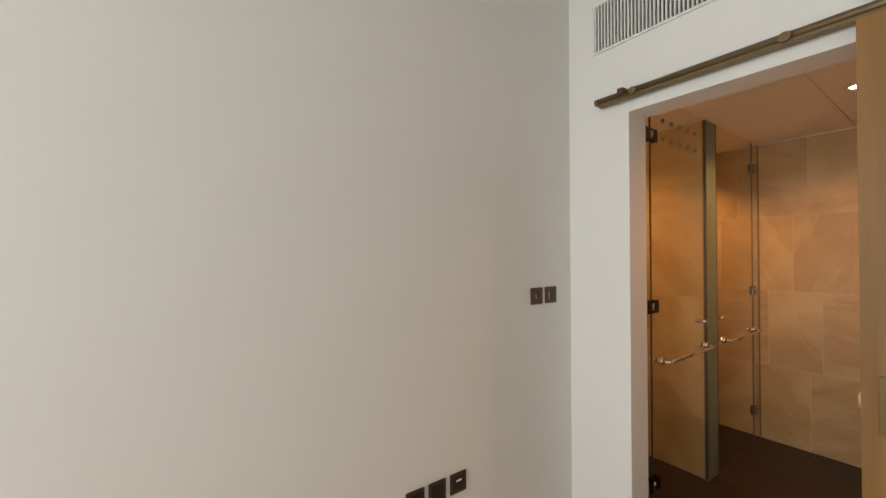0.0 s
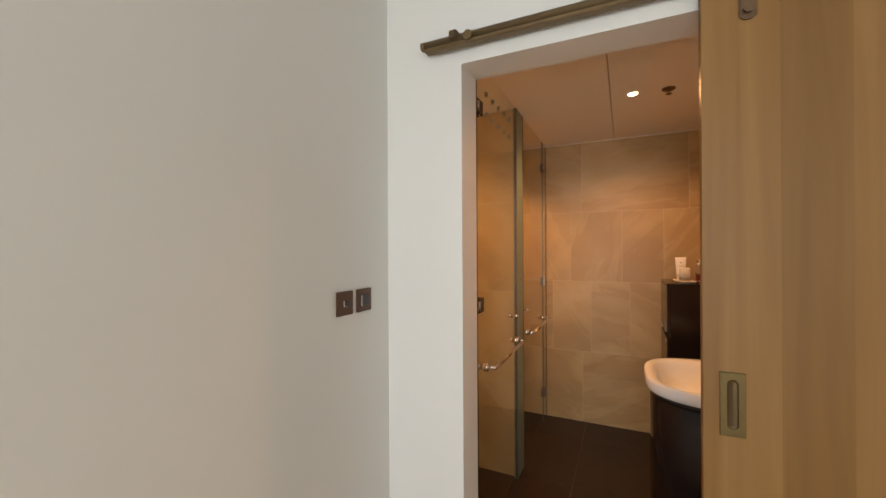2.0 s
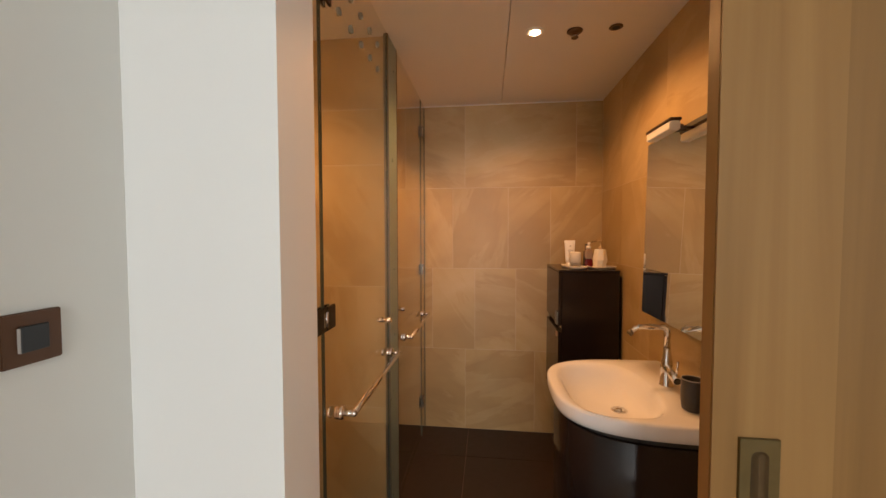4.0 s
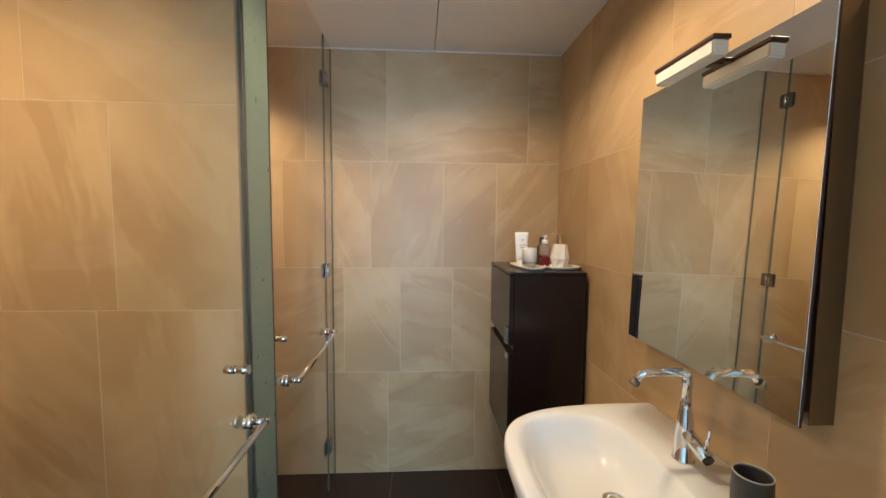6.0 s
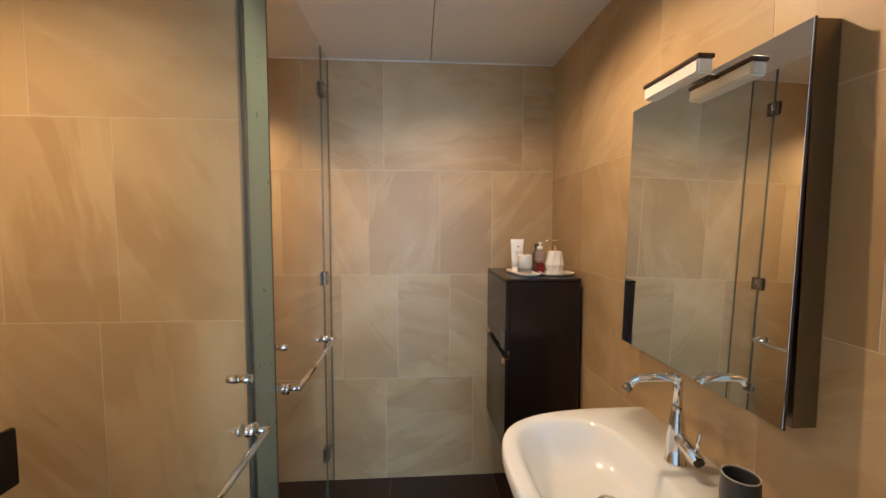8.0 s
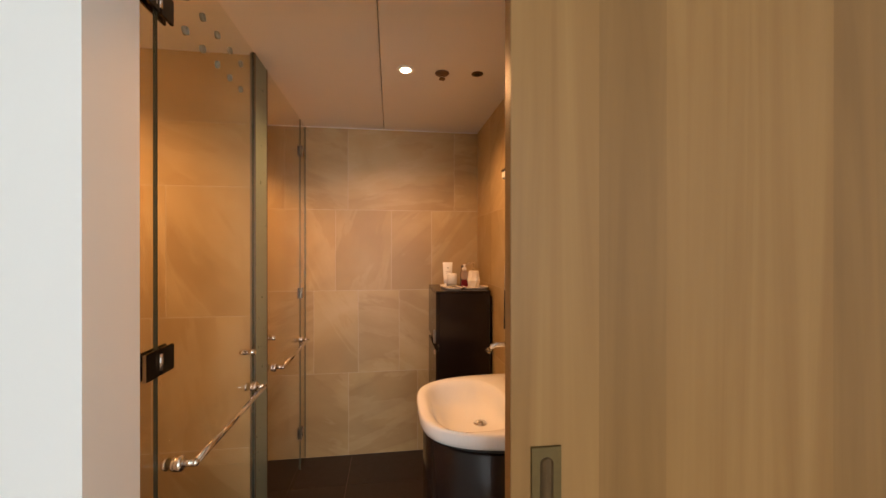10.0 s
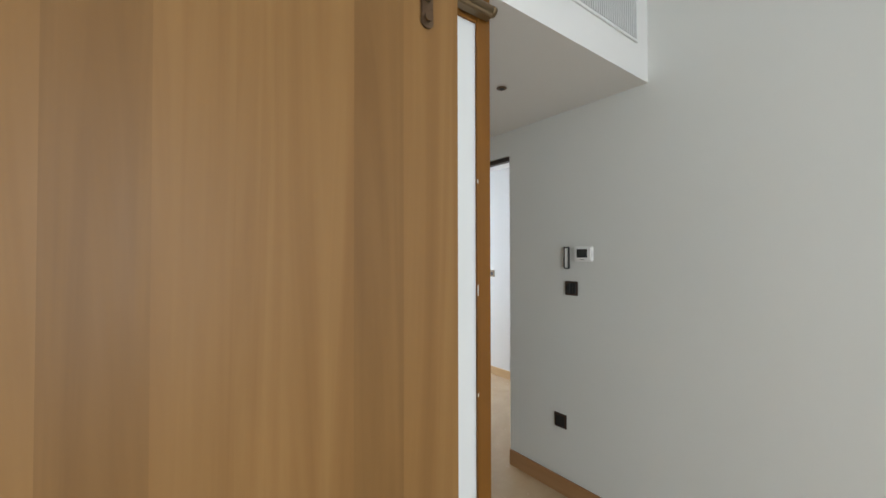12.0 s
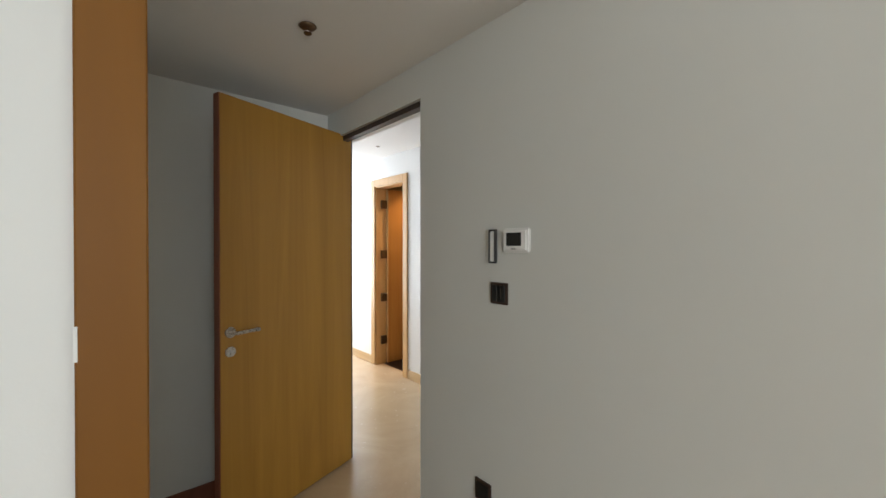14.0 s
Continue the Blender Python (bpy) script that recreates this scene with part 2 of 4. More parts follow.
LIT.node_tree.nodes["Principled BSDF"].inputs["Emission Strength"].default_value = 30


def marble():
    m = Mat("beige polished floor", (0.55, 0.44, 0.30), 0.22)
    vec = m.coords()
    a = m.noise(vec, 1.6, 5, 0.6, 1.0)
    b = m.noise(vec, 22, 5, 0.6)
    col = m.ramp(a, [(0.3, (0.50, 0.36, 0.21)), (0.7, (0.63, 0.475, 0.295))])
    m.colour(m.mix(m.math("MULTIPLY", b, 0.3), col, (0.42, 0.31, 0.2)))
    m.rough(b, 0.18, 0.32)
    m.bump(b, 0.05, 0.0005)
    return m.m


FLOOR = marble()


# ---- mesh helpers ----
def mesh_object(name, bm, material):
    me = bpy.data.meshes.new(name)
    bm.normal_update()
    bm.to_mesh(me)
    bm.free()
    for mt in material if isinstance(material, (list, tuple)) else [material]:
        me.materials.append(mt)
    return new(name, me)


def part(name, bm, material, parent, label=""):
    ob = mesh_object(name, bm, material)
    ob.parent = parent
    ob.matrix_parent_inverse = parent.matrix_world.inverted()
    if label:
        tagged(ob, label)
    return ob


def thing(name, at, label, category, group=""):
    ob = new(name)
    ob.empty_display_size = 0.05
    ob.matrix_world = Matrix.Translation(at)
    return tagged(ob, label, category, group)


def structure(name, bm, material, label, category):
    return tagged(mesh_object(name, bm, material), label, category, kind="structure")


def add_box(bm, x0, x1, y0, y1, z0, z1, bevel=0.0, segs=1, slot=0):
    r = bmesh.ops.create_cube(bm, size=1, matrix=Matrix.LocRotScale(((x0 + x1) / 2, (y0 + y1) / 2, (z0 + z1) / 2), None, (abs(x1 - x0), abs(y1 - y0), abs(z1 - z0))))
    faces = {f for v in r["verts"] for f in v.link_faces}
    if bevel:
        edges = list({e for f in faces for e in f.edges})
        out = bmesh.ops.bevel(bm, geom=edges, offset=bevel, segments=segs, affect="EDGES", clamp_overlap=True)
        faces |= set(out["faces"])
    for f in faces:
        if f.is_valid:
            f.material_index = slot
    return bm


def box(*a, **k):
    return add_box(bmesh.new(), *a, **k)


def add_rod(bm, p0, p1, r, r2=None, seg=20, smooth=True):
    p0, p1 = Vector(p0), Vector(p1)
    d = p1 - p0
    m = Matrix.Translation((p0 + p1) / 2) @ d.to_track_quat("Z", "Y").to_matrix().to_4x4()
    out = bmesh.ops.create_cone(bm, cap_ends=True, segments=seg, radius1=r, radius2=r if r2 is None else r2, depth=d.length, matrix=m)
    for f in {f for v in out["verts"] for f in v.link_faces}:
        f.smooth = smooth and len(f.verts) == 4
    return bm


def rod(*a, **k):
    return add_rod(bmesh.new(), *a, **k)


def add_lathe(bm, at, profile, seg=28):
    """A turned shape: (radius, height) pairs about a vertical axis."""
    rings = []
    for r, z in profile:
        rings.append([bm.verts.new((at[0] + r * math.cos(2 * math.pi * i / seg), at[1] + r * math.sin(2 * math.pi * i / seg), at[2] + z)) for i in range(seg)])
    for a, b in zip(rings, rings[1:]):
        for i in range(seg):
            bm.faces.new((a[i], a[(i + 1) % seg], b[(i + 1) % seg], b[i])).smooth = True
    bm.faces.new(list(reversed(rings[0])))
    bm.faces.new(rings[-1])
    return bm


def lathe(*a, **k):
    return add_lathe(bmesh.new(), *a, **k)


def add_pipe(bm, points, radii, seg=16):
    """A tube along a smooth run of points."""
    pts = [Vector(p) for p in points]
    rings = []
    side = Vector((1, 0, 0))
    for i, p in enumerate(pts):
        d = (pts[min(i + 1, len(pts) - 1)] - pts[max(i - 1, 0)]).normalized()
        if abs(d.dot(side)) > 0.95:
            side = Vector((0, 1, 0))
        u = d.cross(side).normalized()
        v = d.cross(u).normalized()
        r = radii[i] if isinstance(radii, (list, tuple)) else radii
        rings.append([bm.verts.new(p + r * (u * math.cos(2 * math.pi * k / seg) + v * math.sin(2 * math.pi * k / seg))) for k in range(seg)])
        side = v.cross(d).normalized()
    for a, b in zip(rings, rings[1:]):
        for k in range(seg):
            bm.faces.new((a[k], a[(k + 1) % seg], b[(k + 1) % seg], b[k])).smooth = True
    bm.faces.new(list(reversed(rings[0])))
    bm.faces.new(rings[-1])
    bmesh.ops.recalc_face_normals(bm, faces=bm.faces)
    return bm


def add_loft(bm, rings, cap_first=True, cap_last=True, smooth=True):
    """Skins a list of closed rings of points."""
    vs = [[bm.verts.new(p) for p in ring] for ring in rings]
    n = len(vs[0])
    for a, b in zip(vs, vs[1:]):
        for k in range(n):
            bm.faces.new((a[k], a[(k + 1) % n], b[(k + 1) % n], b[k])).smooth = smooth
    if cap_first:
        bm.faces.new(list(reversed(vs[0])))
    if cap_last:
        bm.faces.new(vs[-1])
    bmesh.ops.recalc_face_normals(bm, faces=bm.faces)
    return bm


# ---- plan ----
NORTH, SOUTH = 1.488, -1.983          # bedroom side walls
FACE, BACK = 1.76, 1.92               # the wall with the sliding door
OPEN_L, OPEN_R, HEAD = 1.148, 0.272, 2.197
WALL_END = -0.832
BATH_E, BATH_S, BATH_N, BATH_TOP = 3.864, -0.054, 2.30, 2.385
HALL_TOP, HALL_END = 2.365, 3.77
DOOR2_A, DOOR2_B, DOOR2_TOP = 2.728, 3.735, 2.19
FAR_Y, FAR_TOP = -3.33, 2.52
WEST, ROOM_TOP = -2.7, 2.95
GLASS_Y = 1.210
PART_W, PART_E = 2.84, 2.975         # tiled partition between the two cubicles

# ---- bedroom and hall shell ----
bm = box(WEST - 0.2, FACE, SOUTH - 0.1, NORTH + 0.1, -0.12, 0.0)
add_box(bm, FACE, HALL_END + 0.1, SOUTH - 0.1, WALL_END + 0.06, -0.12, 0.0)
structure("floor", bm, FLOOR, "polished beige stone floor of bedroom and hall", "floor")
structure("landing_floor", box(1.9, 7.2, FAR_Y - 0.1, SOUTH - 0.1, -0.12, 0.0), FLOOR, "polished beige stone floor beyond the hall door", "floor")

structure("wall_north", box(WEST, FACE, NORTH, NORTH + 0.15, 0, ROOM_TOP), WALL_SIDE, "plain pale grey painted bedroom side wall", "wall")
bm = box(WEST, -2.4, SOUTH - 0.16, SOUTH, 0, ROOM_TOP)
add_box(bm, -0.5, DOOR2_A, SOUTH - 0.16, SOUTH, 0, ROOM_TOP)
add_box(bm, -2.4, -0.5, SOUTH - 0.16, SOUTH, 0, 0.35)
add_box(bm, -2.4, -0.5, SOUTH - 0.16, SOUTH, 2.75, ROOM_TOP)
add_box(bm, DOOR2_B, HALL_END + 0.1, SOUTH - 0.16, SOUTH, 0, ROOM_TOP)
add_box(bm, DOOR2_A, DOOR2_B, SOUTH - 0.16, SOUTH, DOOR2_TOP, ROOM_TOP)
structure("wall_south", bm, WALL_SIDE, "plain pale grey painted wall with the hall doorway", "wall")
bm = box(FACE, BACK, OPEN_L, BATH_N, 0, ROOM_TOP)
add_box(bm, FACE, BACK, WALL_END, OPEN_R, 0, ROOM_TOP)
add_box(bm, FACE, BACK, OPEN_R, OPEN_L, HEAD, ROOM_TOP)
structure("wall_east", bm, WALL, "white painted wall with the bathroom doorway", "wall")
bm = box(WEST - 0.2, WEST, SOUTH - 0.16, NORTH + 0.15, 0, 0.35)
add_box(bm, WEST - 0.2, WEST, SOUTH - 0.16, NORTH + 0.15, 2.75, ROOM_TOP)
add_box(bm, WEST - 0.2, WEST, SOUTH - 0.16, -0.5, 0.35, 2.75)
add_box(bm, WEST - 0.2, WEST, 1.4, NORTH + 0.15, 0.35, 2.75)
structure("wall_west", bm, WALL, "white painted window wall of the bedroom", "wall")
structure("ceiling", box(WEST - 0.2, FACE, SOUTH - 0.16, NORTH + 0.15, ROOM_TOP, ROOM_TOP + 0.12), CEIL, "white bedroom ceiling", "ceiling")
structure("hall_ceiling", box(FACE, HALL_END + 0.1, SOUTH, WALL_END, HALL_TOP, ROOM_TOP), CEIL, "lowered white hall ceiling with its bulkhead", "ceiling")
structure("hall_wall_north", box(BACK, HALL_END, WALL_END, WALL_END + 0.12, 0, HALL_TOP), WALL, "white painted hall side wall", "wall")
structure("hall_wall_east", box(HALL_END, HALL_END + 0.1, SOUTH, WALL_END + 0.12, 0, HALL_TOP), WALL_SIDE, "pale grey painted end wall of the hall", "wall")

# bedroom window behind the camera
win = thing("window_1", (WEST - 0.1, 0.45, 0.35), "wide aluminium bedroom window", "window")
win["kind"] = "structure"
bm = bmesh.new()
for y in (-0.5, 0.42, 1.34):
    add_box(bm, WEST - 0.13, WEST - 0.07, y, y + 0.06, 0.41, 2.69, 0.004)
add_box(bm, WEST - 0.13, WEST - 0.07, -0.5, 1.4, 0.35, 0.41, 0.004)
add_box(bm, WEST - 0.13, WEST - 0.07, -0.5, 1.4, 2.69, 2.75, 0.004)
part("window_frame", bm, GRILLE, win)
for a, b in ((-0.44, 0.42), (0.48, 1.34)):
    pane = part("pane", box(WEST - 0.104, WEST - 0.096, a, b, 0.41, 2.69), GLASS, win)
    pane.visible_shadow = False

# unseen window added in the south wall to go with the side fill
win2 = thing("window_2", (-1.45, SOUTH - 0.1, 0.35), "added unseen aluminium window in the bedroom side wall", "window")
win2["kind"] = "structure"
bm = bmesh.new()
for x in (-2.4, -1.48, -0.56):
    add_box(bm, x, x + 0.06, SOUTH - 0.13, SOUTH - 0.07, 0.41, 2.69, 0.004)
add_box(bm, -2.4, -0.5, SOUTH - 0.13, SOUTH - 0.07, 0.35, 0.41, 0.004)
add_box(bm, -2.4, -0.5, SOUTH - 0.13, SOUTH - 0.07, 2.69, 2.75, 0.004)
part("window_frame", bm, GRILLE, win2)
for a, b in ((-2.34, -1.48), (-1.42, -0.56)):
    pane = part("pane", box(a, b, SOUTH - 0.104, SOUTH - 0.096, 0.41, 2.69), GLASS, win2)
    pane.visible_shadow = False

# skirting
structure("baseboard", box(1.2, DOOR2_A, SOUTH, SOUTH + 0.014, 0.0, 0.105, 0.002), OAK_BASE, "brown wooden skirting along the hall wall", "baseboard")
structure("baseboard_west", box(WEST, 1.199, SOUTH, SOUTH + 0.014, 0.0, 0.105, 0.002), OAK_BASE, "brown wooden skirting along the bedroom wall", "baseboard")
structure("baseboard_north", box(WEST, FACE, NORTH - 0.014, NORTH, 0.0, 0.105, 0.002), OAK_BASE, "brown wooden skirting along the bedroom side wall", "baseboard")
structure("baseboard_end", box(HALL_END - 0.014, HALL_END, SOUTH, WALL_END, 0.0, 0.105, 0.002), LIPPING, "dark wooden skirting at the end of the hall", "baseboard")

# oak lining at the free end of the wall, behind the sliding door
trim = thing("trim", (FACE, -0.83, 0), "oak lining board at the end of the white wall", "trim")
trim["kind"] = "structure"
part("upright_board", box(FACE - 0.012, FACE - 0.0005, WALL_END - 0.012, -0.786, 0, HALL_TOP, 0.002), OAK_TRIM, trim)
part("end_board", box(FACE - 0.0005, BACK, WALL_END - 0.012, WALL_END - 0.0005, 0, HALL_TOP, 0.001), OAK_TRIM, trim)
part("head_board", box(FACE - 0.010, FACE - 0.0005, -0.786, -0.45, 2.236, 2.31, 0.002), OAK_TRIM, trim)
bm = bmesh.new()
rng = random.Random(5)
for z, h in ((0.585, 0.02), (1.02, 0.012), (1.345, 0.035), (1.71, 0.012)):
    add_box(bm, FACE - 0.0126, FACE - 0.0118, -0.7872 - rng.uniform(0, 0.0015), -0.7850, z, z + h, 0.0006)
part("paint_chip", bm, WALL, trim, "dabs of white wall paint on the board's edge")


# ---- air grilles in the upper wall ----
def air_grille(y0, y1, z0, z1):
    g = thing("air_grille", (FACE, (y0 + y1) / 2, z0), "white linear air grille with upright blades set in the wall", "air grille", "air grilles")
    # flat dark sheet on the wall gives the shade between the blades
    part("backing", box(FACE - 0.002, FACE - 0.0005, y0, y1, z0, z1), VOID, g, "dark sheet as the shade behind the blades")
    bm = bmesh.new()
    add_box(bm, FACE - 0.012, FACE - 0.002, y0 - 0.012, y1 + 0.012, z1, z1 + 0.012, 0.001)
    add_box(bm, FACE - 0.012, FACE - 0.002, y0 - 0.012, y1 + 0.012, z0 - 0.012, z0, 0.001)
    add_box(bm, FACE - 0.012, FACE - 0.002, y0 - 0.012, y0, z0, z1, 0.001)
    add_box(bm, FACE - 0.012, FACE - 0.002, y1, y1 + 0.012, z0, z1, 0.001)
    part("frame", bm, WALL, g)
    n = int((y1 - y0) / 0.0175)
    first = None
    for i in range(n):
        y = y0 + (i + 0.5) * (y1 - y0) / n
        if first is None:
            first = part("slat", box(FACE - 0.016, FACE - 0.0025, y - 0.0035, y + 0.0035, z0, z1), GRILLE, g)
        else:
            o = first.copy()
            scene.collection.objects.link(o)
            o.matrix_basis = Matrix.Translation((0, y - (y0 + 0.5 * (y1 - y0) / n), 0))
    return g


air_grille(0.06, 1.324, 2.555, 2.79)
air_grille(-1.848, -0.60, 2.541, 2.79)


# ---- sliding barn door ----
LEAF_F, LEAF_B, LEAF_L, LEAF_RT = 1.695, 1.735, 0.378, -0.660
door = thing("sliding_door", (LEAF_F, -0.14, 0.012), "sliding oak veneer bathroom door standing half open on a rail", "door")
part("leaf", box(LEAF_F + 0.0031, LEAF_B, LEAF_RT, LEAF_L, 0.012, 2.243, 0.003, 2), OAK, door)
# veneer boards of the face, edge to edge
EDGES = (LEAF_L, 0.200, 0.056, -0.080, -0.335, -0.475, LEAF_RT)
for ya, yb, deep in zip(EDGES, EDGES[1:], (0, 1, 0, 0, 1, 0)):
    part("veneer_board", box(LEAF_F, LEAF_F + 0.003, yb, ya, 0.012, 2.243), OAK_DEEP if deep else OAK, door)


def pull_ring(x, hw, hh, oval, dy=0.0):
    """A closed ring on the pull plate: a stadium, or a rectangle when oval is 0."""
    pts = []
    for i in range(32):
        c, q = math.cos(2 * math.pi * i / 32), math.sin(2 * math.pi * i / 32)
        if oval:
            pts.append((x, 0.3095 + dy + hw * c, 1.0415 + hw * q + (hh - hw) * max(-1, min(1, q * 6))))
        else:
            m = max(abs(c), abs(q))
            pts.append((x, 0.3095 + hw * c / m, 1.0415 + hh * q / m))
    return pts


bm = bmesh.new()
add_loft(bm, [pull_ring(LEAF_F - 0.0002, 0.0295, 0.0885, 0), pull_ring(LEAF_F - 0.0060, 0.0295, 0.0885, 0), pull_ring(LEAF_F - 0.0066, 0.0288, 0.0878, 0), pull_ring(LEAF_F - 0.0066, 0.0135, 0.070, 1)], cap_first=False, cap_last=False, smooth=False)
plate = part("pull_plate", bm, PULL, door, "aged brass flush pull plate")
bm = bmesh.new()
add_loft(bm, [pull_ring(LEAF_F - 0.0066, 0.0135, 0.070, 1), pull_ring(LEAF_F - 0.0058, 0.0125, 0.069, 1), pull_ring(LEAF_F - 0.0008, 0.0045, 0.061, 1, -0.0068)], cap_first=False)
part("recess", bm, PULL_IN, plate, "oval finger recess")
for y in (-0.548, 0.270):
    st = part("hanger_strap", box(LEAF_F - 0.007, LEAF_F - 0.0003, y - 0.021, y + 0.021, 2.112, 2.335, 0.003, 2), BRONZE, door, "dark bronze hanger strap")
    bm = rod((LEAF_F - 0.0064, y, 2.125), (LEAF_F - 0.0008, y, 2.125), 0.0205)
    part("strap_end", bm, BRONZE, st)
    for z in (2.133, 2.188):
        part("bolt", rod((LEAF_F - 0.017, y, z), (LEAF_F - 0.006, y, z), 0.013, 0.011, 16), BRONZE, st)
    part("roller", rod((LEAF_F + 0.001, y, 2.327), (LEAF_F + 0.03, y, 2.327), 0.034, seg=28), BRONZE, st)

rail = thing("door_rail", (1.724, 0.23, 2.275), "dark bronze tubular rail fixed to the wall above the sliding door", "door rail")
part("tube", rod((1.724, -0.835, 2.276), (1.724, 1.297, 2.276), 0.0165, seg=24), RAIL, rail)
part("lower_bar", box(1.708, 1.740, -0.820, 1.282, 2.244, 2.2605, 0.003, 2), RAIL, rail, "flat bronze bar under the tube")
for y in (1.297, -0.835):
    s = 1 if y > 0 else -1
    part("end_cap", rod((1.724, y - s * 0.012, 2.276), (1.724, y + s * 0.004, 2.276), 0.0172, seg=24), RAIL, rail)
for y in (1.10, 0.552, -0.10, -0.64):
    br = part("bracket", rod((1.700, y, 2.270), (FACE - 0.0005, y, 2.270), 0.013, seg=20), RAIL, rail, "round wall bracket")
    part("front_disc", rod((1.698, y, 2.270), (1.7045, y, 2.270), 0.0175, 0.019, seg=24), RAIL, br)
    part("collar", rod((1.724, y - 0.011, 2.276), (1.724, y + 0.011, 2.276), 0.0185, seg=24), RAIL, br)
    part("wall_rose", rod((FACE - 0.008, y, 2.273), (FACE - 0.0006, y, 2.273), 0.018, seg=20), RAIL, br)
for y in (1.16, -0.70):
    st = part("end_stop", box(1.700, 1.748, y - 0.016, y + 0.016, 2.268, 2.304, 0.004, 2), BRONZE, rail, "end stop clamp")
    part("rubber_pad", rod((1.724, y - 0.022, 2.288), (1.724, y - 0.0155, 2.288), 0.008, seg=12), SOCKET_IN, st)


# ---- wall plates ----
def plate_on_y(name, x, z, y, facing, label, category, insert, size=0.086, group="", finish=None):
    """A square plate on a wall of constant y; facing is the way the wall looks."""
    s = facing
    p = thing(name, (x, y, z - size / 2), label, category, group)
    h = size / 2
    ya, yb = sorted((y + s * 0.0005, y + s * 0.009))
    part("cover", box(x - h, x + h, ya, yb, z - h, z + h, 0.0018, 2), finish or SOCKET, p)
    yc, yd = sorted((y + s * 0.0086, y + s * 0.0125))
    if insert == "rocker":
        bm = box(x - 0.021, x + 0.021, yc, yd, z - 0.021, z + 0.021, 0.001)
        for v in bm.verts:  # pressed in at one side
            if v.co.x < x:
                v.co.y += s * 0.004 if abs(v.co.y - y) > 0.0105 else 0
        part("rocker", bm, SOCKET_IN, p)
        # thin pale strip as the highlight along the rocker
        part("rocker_glint", box(x - 0.0224, x - 0.0211, *sorted((y + s * 0.0088, y + s * 0.0150)), z - 0.021, z + 0.019, 0.0003), EDGE_GLINT, p, "painted highlight on the rocker's edge")
    elif insert == "jack":
        part("jack", box(x - 0.010, x + 0.010, yc, yd, z - 0.010, z + 0.010, 0.001), SOCKET_IN, p)
        # two pale strips as the highlight beside and below the jack
        part("jack_glint", box(x - 0.0116, x - 0.0102, *sorted((y + s * 0.0088, y + s * 0.0135)), z - 0.010, z + 0.010, 0.0005), EDGE_GLINT, p, "painted highlight along the jack")
        part("jack_glint", box(x - 0.0116, x + 0.004, *sorted((y + s * 0.0088, y + s * 0.0130)), z - 0.0116, z - 0.0102, 0.0005), EDGE_GLINT, p, "painted highlight along the jack")
    elif insert == "double":
        part("rocker", box(x - 0.032, x + 0.006, yc, yd, z - 0.032, z + 0.032, 0.001), SOCKET_IN, p)
        part("rocker", box(x + 0.008, x + 0.032, yc, yd, z - 0.032, z + 0.032, 0.001), SOCKET_IN, p)
        part("edge_light", box(x - 0.0155, x - 0.0135, *sorted((yd, yd + s * 0.0008)), z - 0.02, z + 0.02), STEEL, p)
    elif insert == "slot":
        part("slot", box(x - 0.014, x + 0.014, yc, yd, z + 0.008, z + 0.016, 0.0008), PLASTIC, p)
        part("cover_plate", box(x - 0.03, x + 0.03, *sorted((y + s * 0.0088, y + s * 0.0098)), z - 0.03, z + 0.03, 0.0008), SOCKET_IN, p)
    else:
        part("cover_plate", box(x - 0.032, x + 0.032, yc, yd, z - 0.032, z + 0.032, 0.001), SOCKET_IN, p)
        for dx, dz in ((-0.011, -0.008), (0.011, -0.008), (0, 0.011)):
            part("pin_hole", box(x + dx - 0.002, x + dx + 0.002, *sorted((yd, yd + s * 0.0006)), z + dz - 0.004, z + dz + 0.004), VOID, p)
    return p


plate_on_y("data_socket", 1.471, 1.287, NORTH, -1, "dark bronze data socket plate on the bedroom wall", "socket", "jack", finish=PLATE_BROWN)
plate_on_y("light_switch", 1.582, 1.287, NORTH, -1, "dark bronze light switch plate on the bedroom wall", "light switch", "rocker", finish=PLATE_BROWN)
plate_on_y("aerial_socket", 0.958, 0.515, NORTH, -1, "dark bronze aerial socket low on the bedroom wall", "socket", "slot")
plate_on_y("power_socket", 0.848, 0.515, NORTH, -1, "dark bronze power socket low on the bedroom wall", "socket", "pins", group="low sockets")
plate_on_y("power_socket", 0.740, 0.515, NORTH, -1, "dark bronze power socket low on the bedroom wall", "socket", "pins", group="low sockets")
plate_on_y("light_switch", 2.220, 1.273, SOUTH, 1, "dark bronze light switch plate on the hall wall", "light switch", "double")
plate_on_y("power_socket", 2.305, 0.448, SOUTH, 1, "dark bronze power socket low on the hall wall", "socket", "pins")

th = thing("thermostat", (2.136, SOUTH, 1.436), "white room thermostat with a dark display", "thermostat")
part("housing", box(2.070, 2.196, SOUTH + 0.0005, SOUTH + 0.014, 1.434, 1.528, 0.006, 4), PLASTIC, th)
part("bezel", box(2.080, 2.186, SOUTH + 0.0135, SOUTH + 0.0205, 1.443, 1.520, 0.003, 3), PLASTIC, th)
part("display", box(2.102, 2.172, SOUTH + 0.020, SOUTH + 0.0218, 1.460, 1.510, 0.001), SCREEN, th)
part("marking", box(2.125, 2.150, SOUTH + 0.0203, SOUTH + 0.0212, 1.447, 1.450), SOCKET_IN, th)

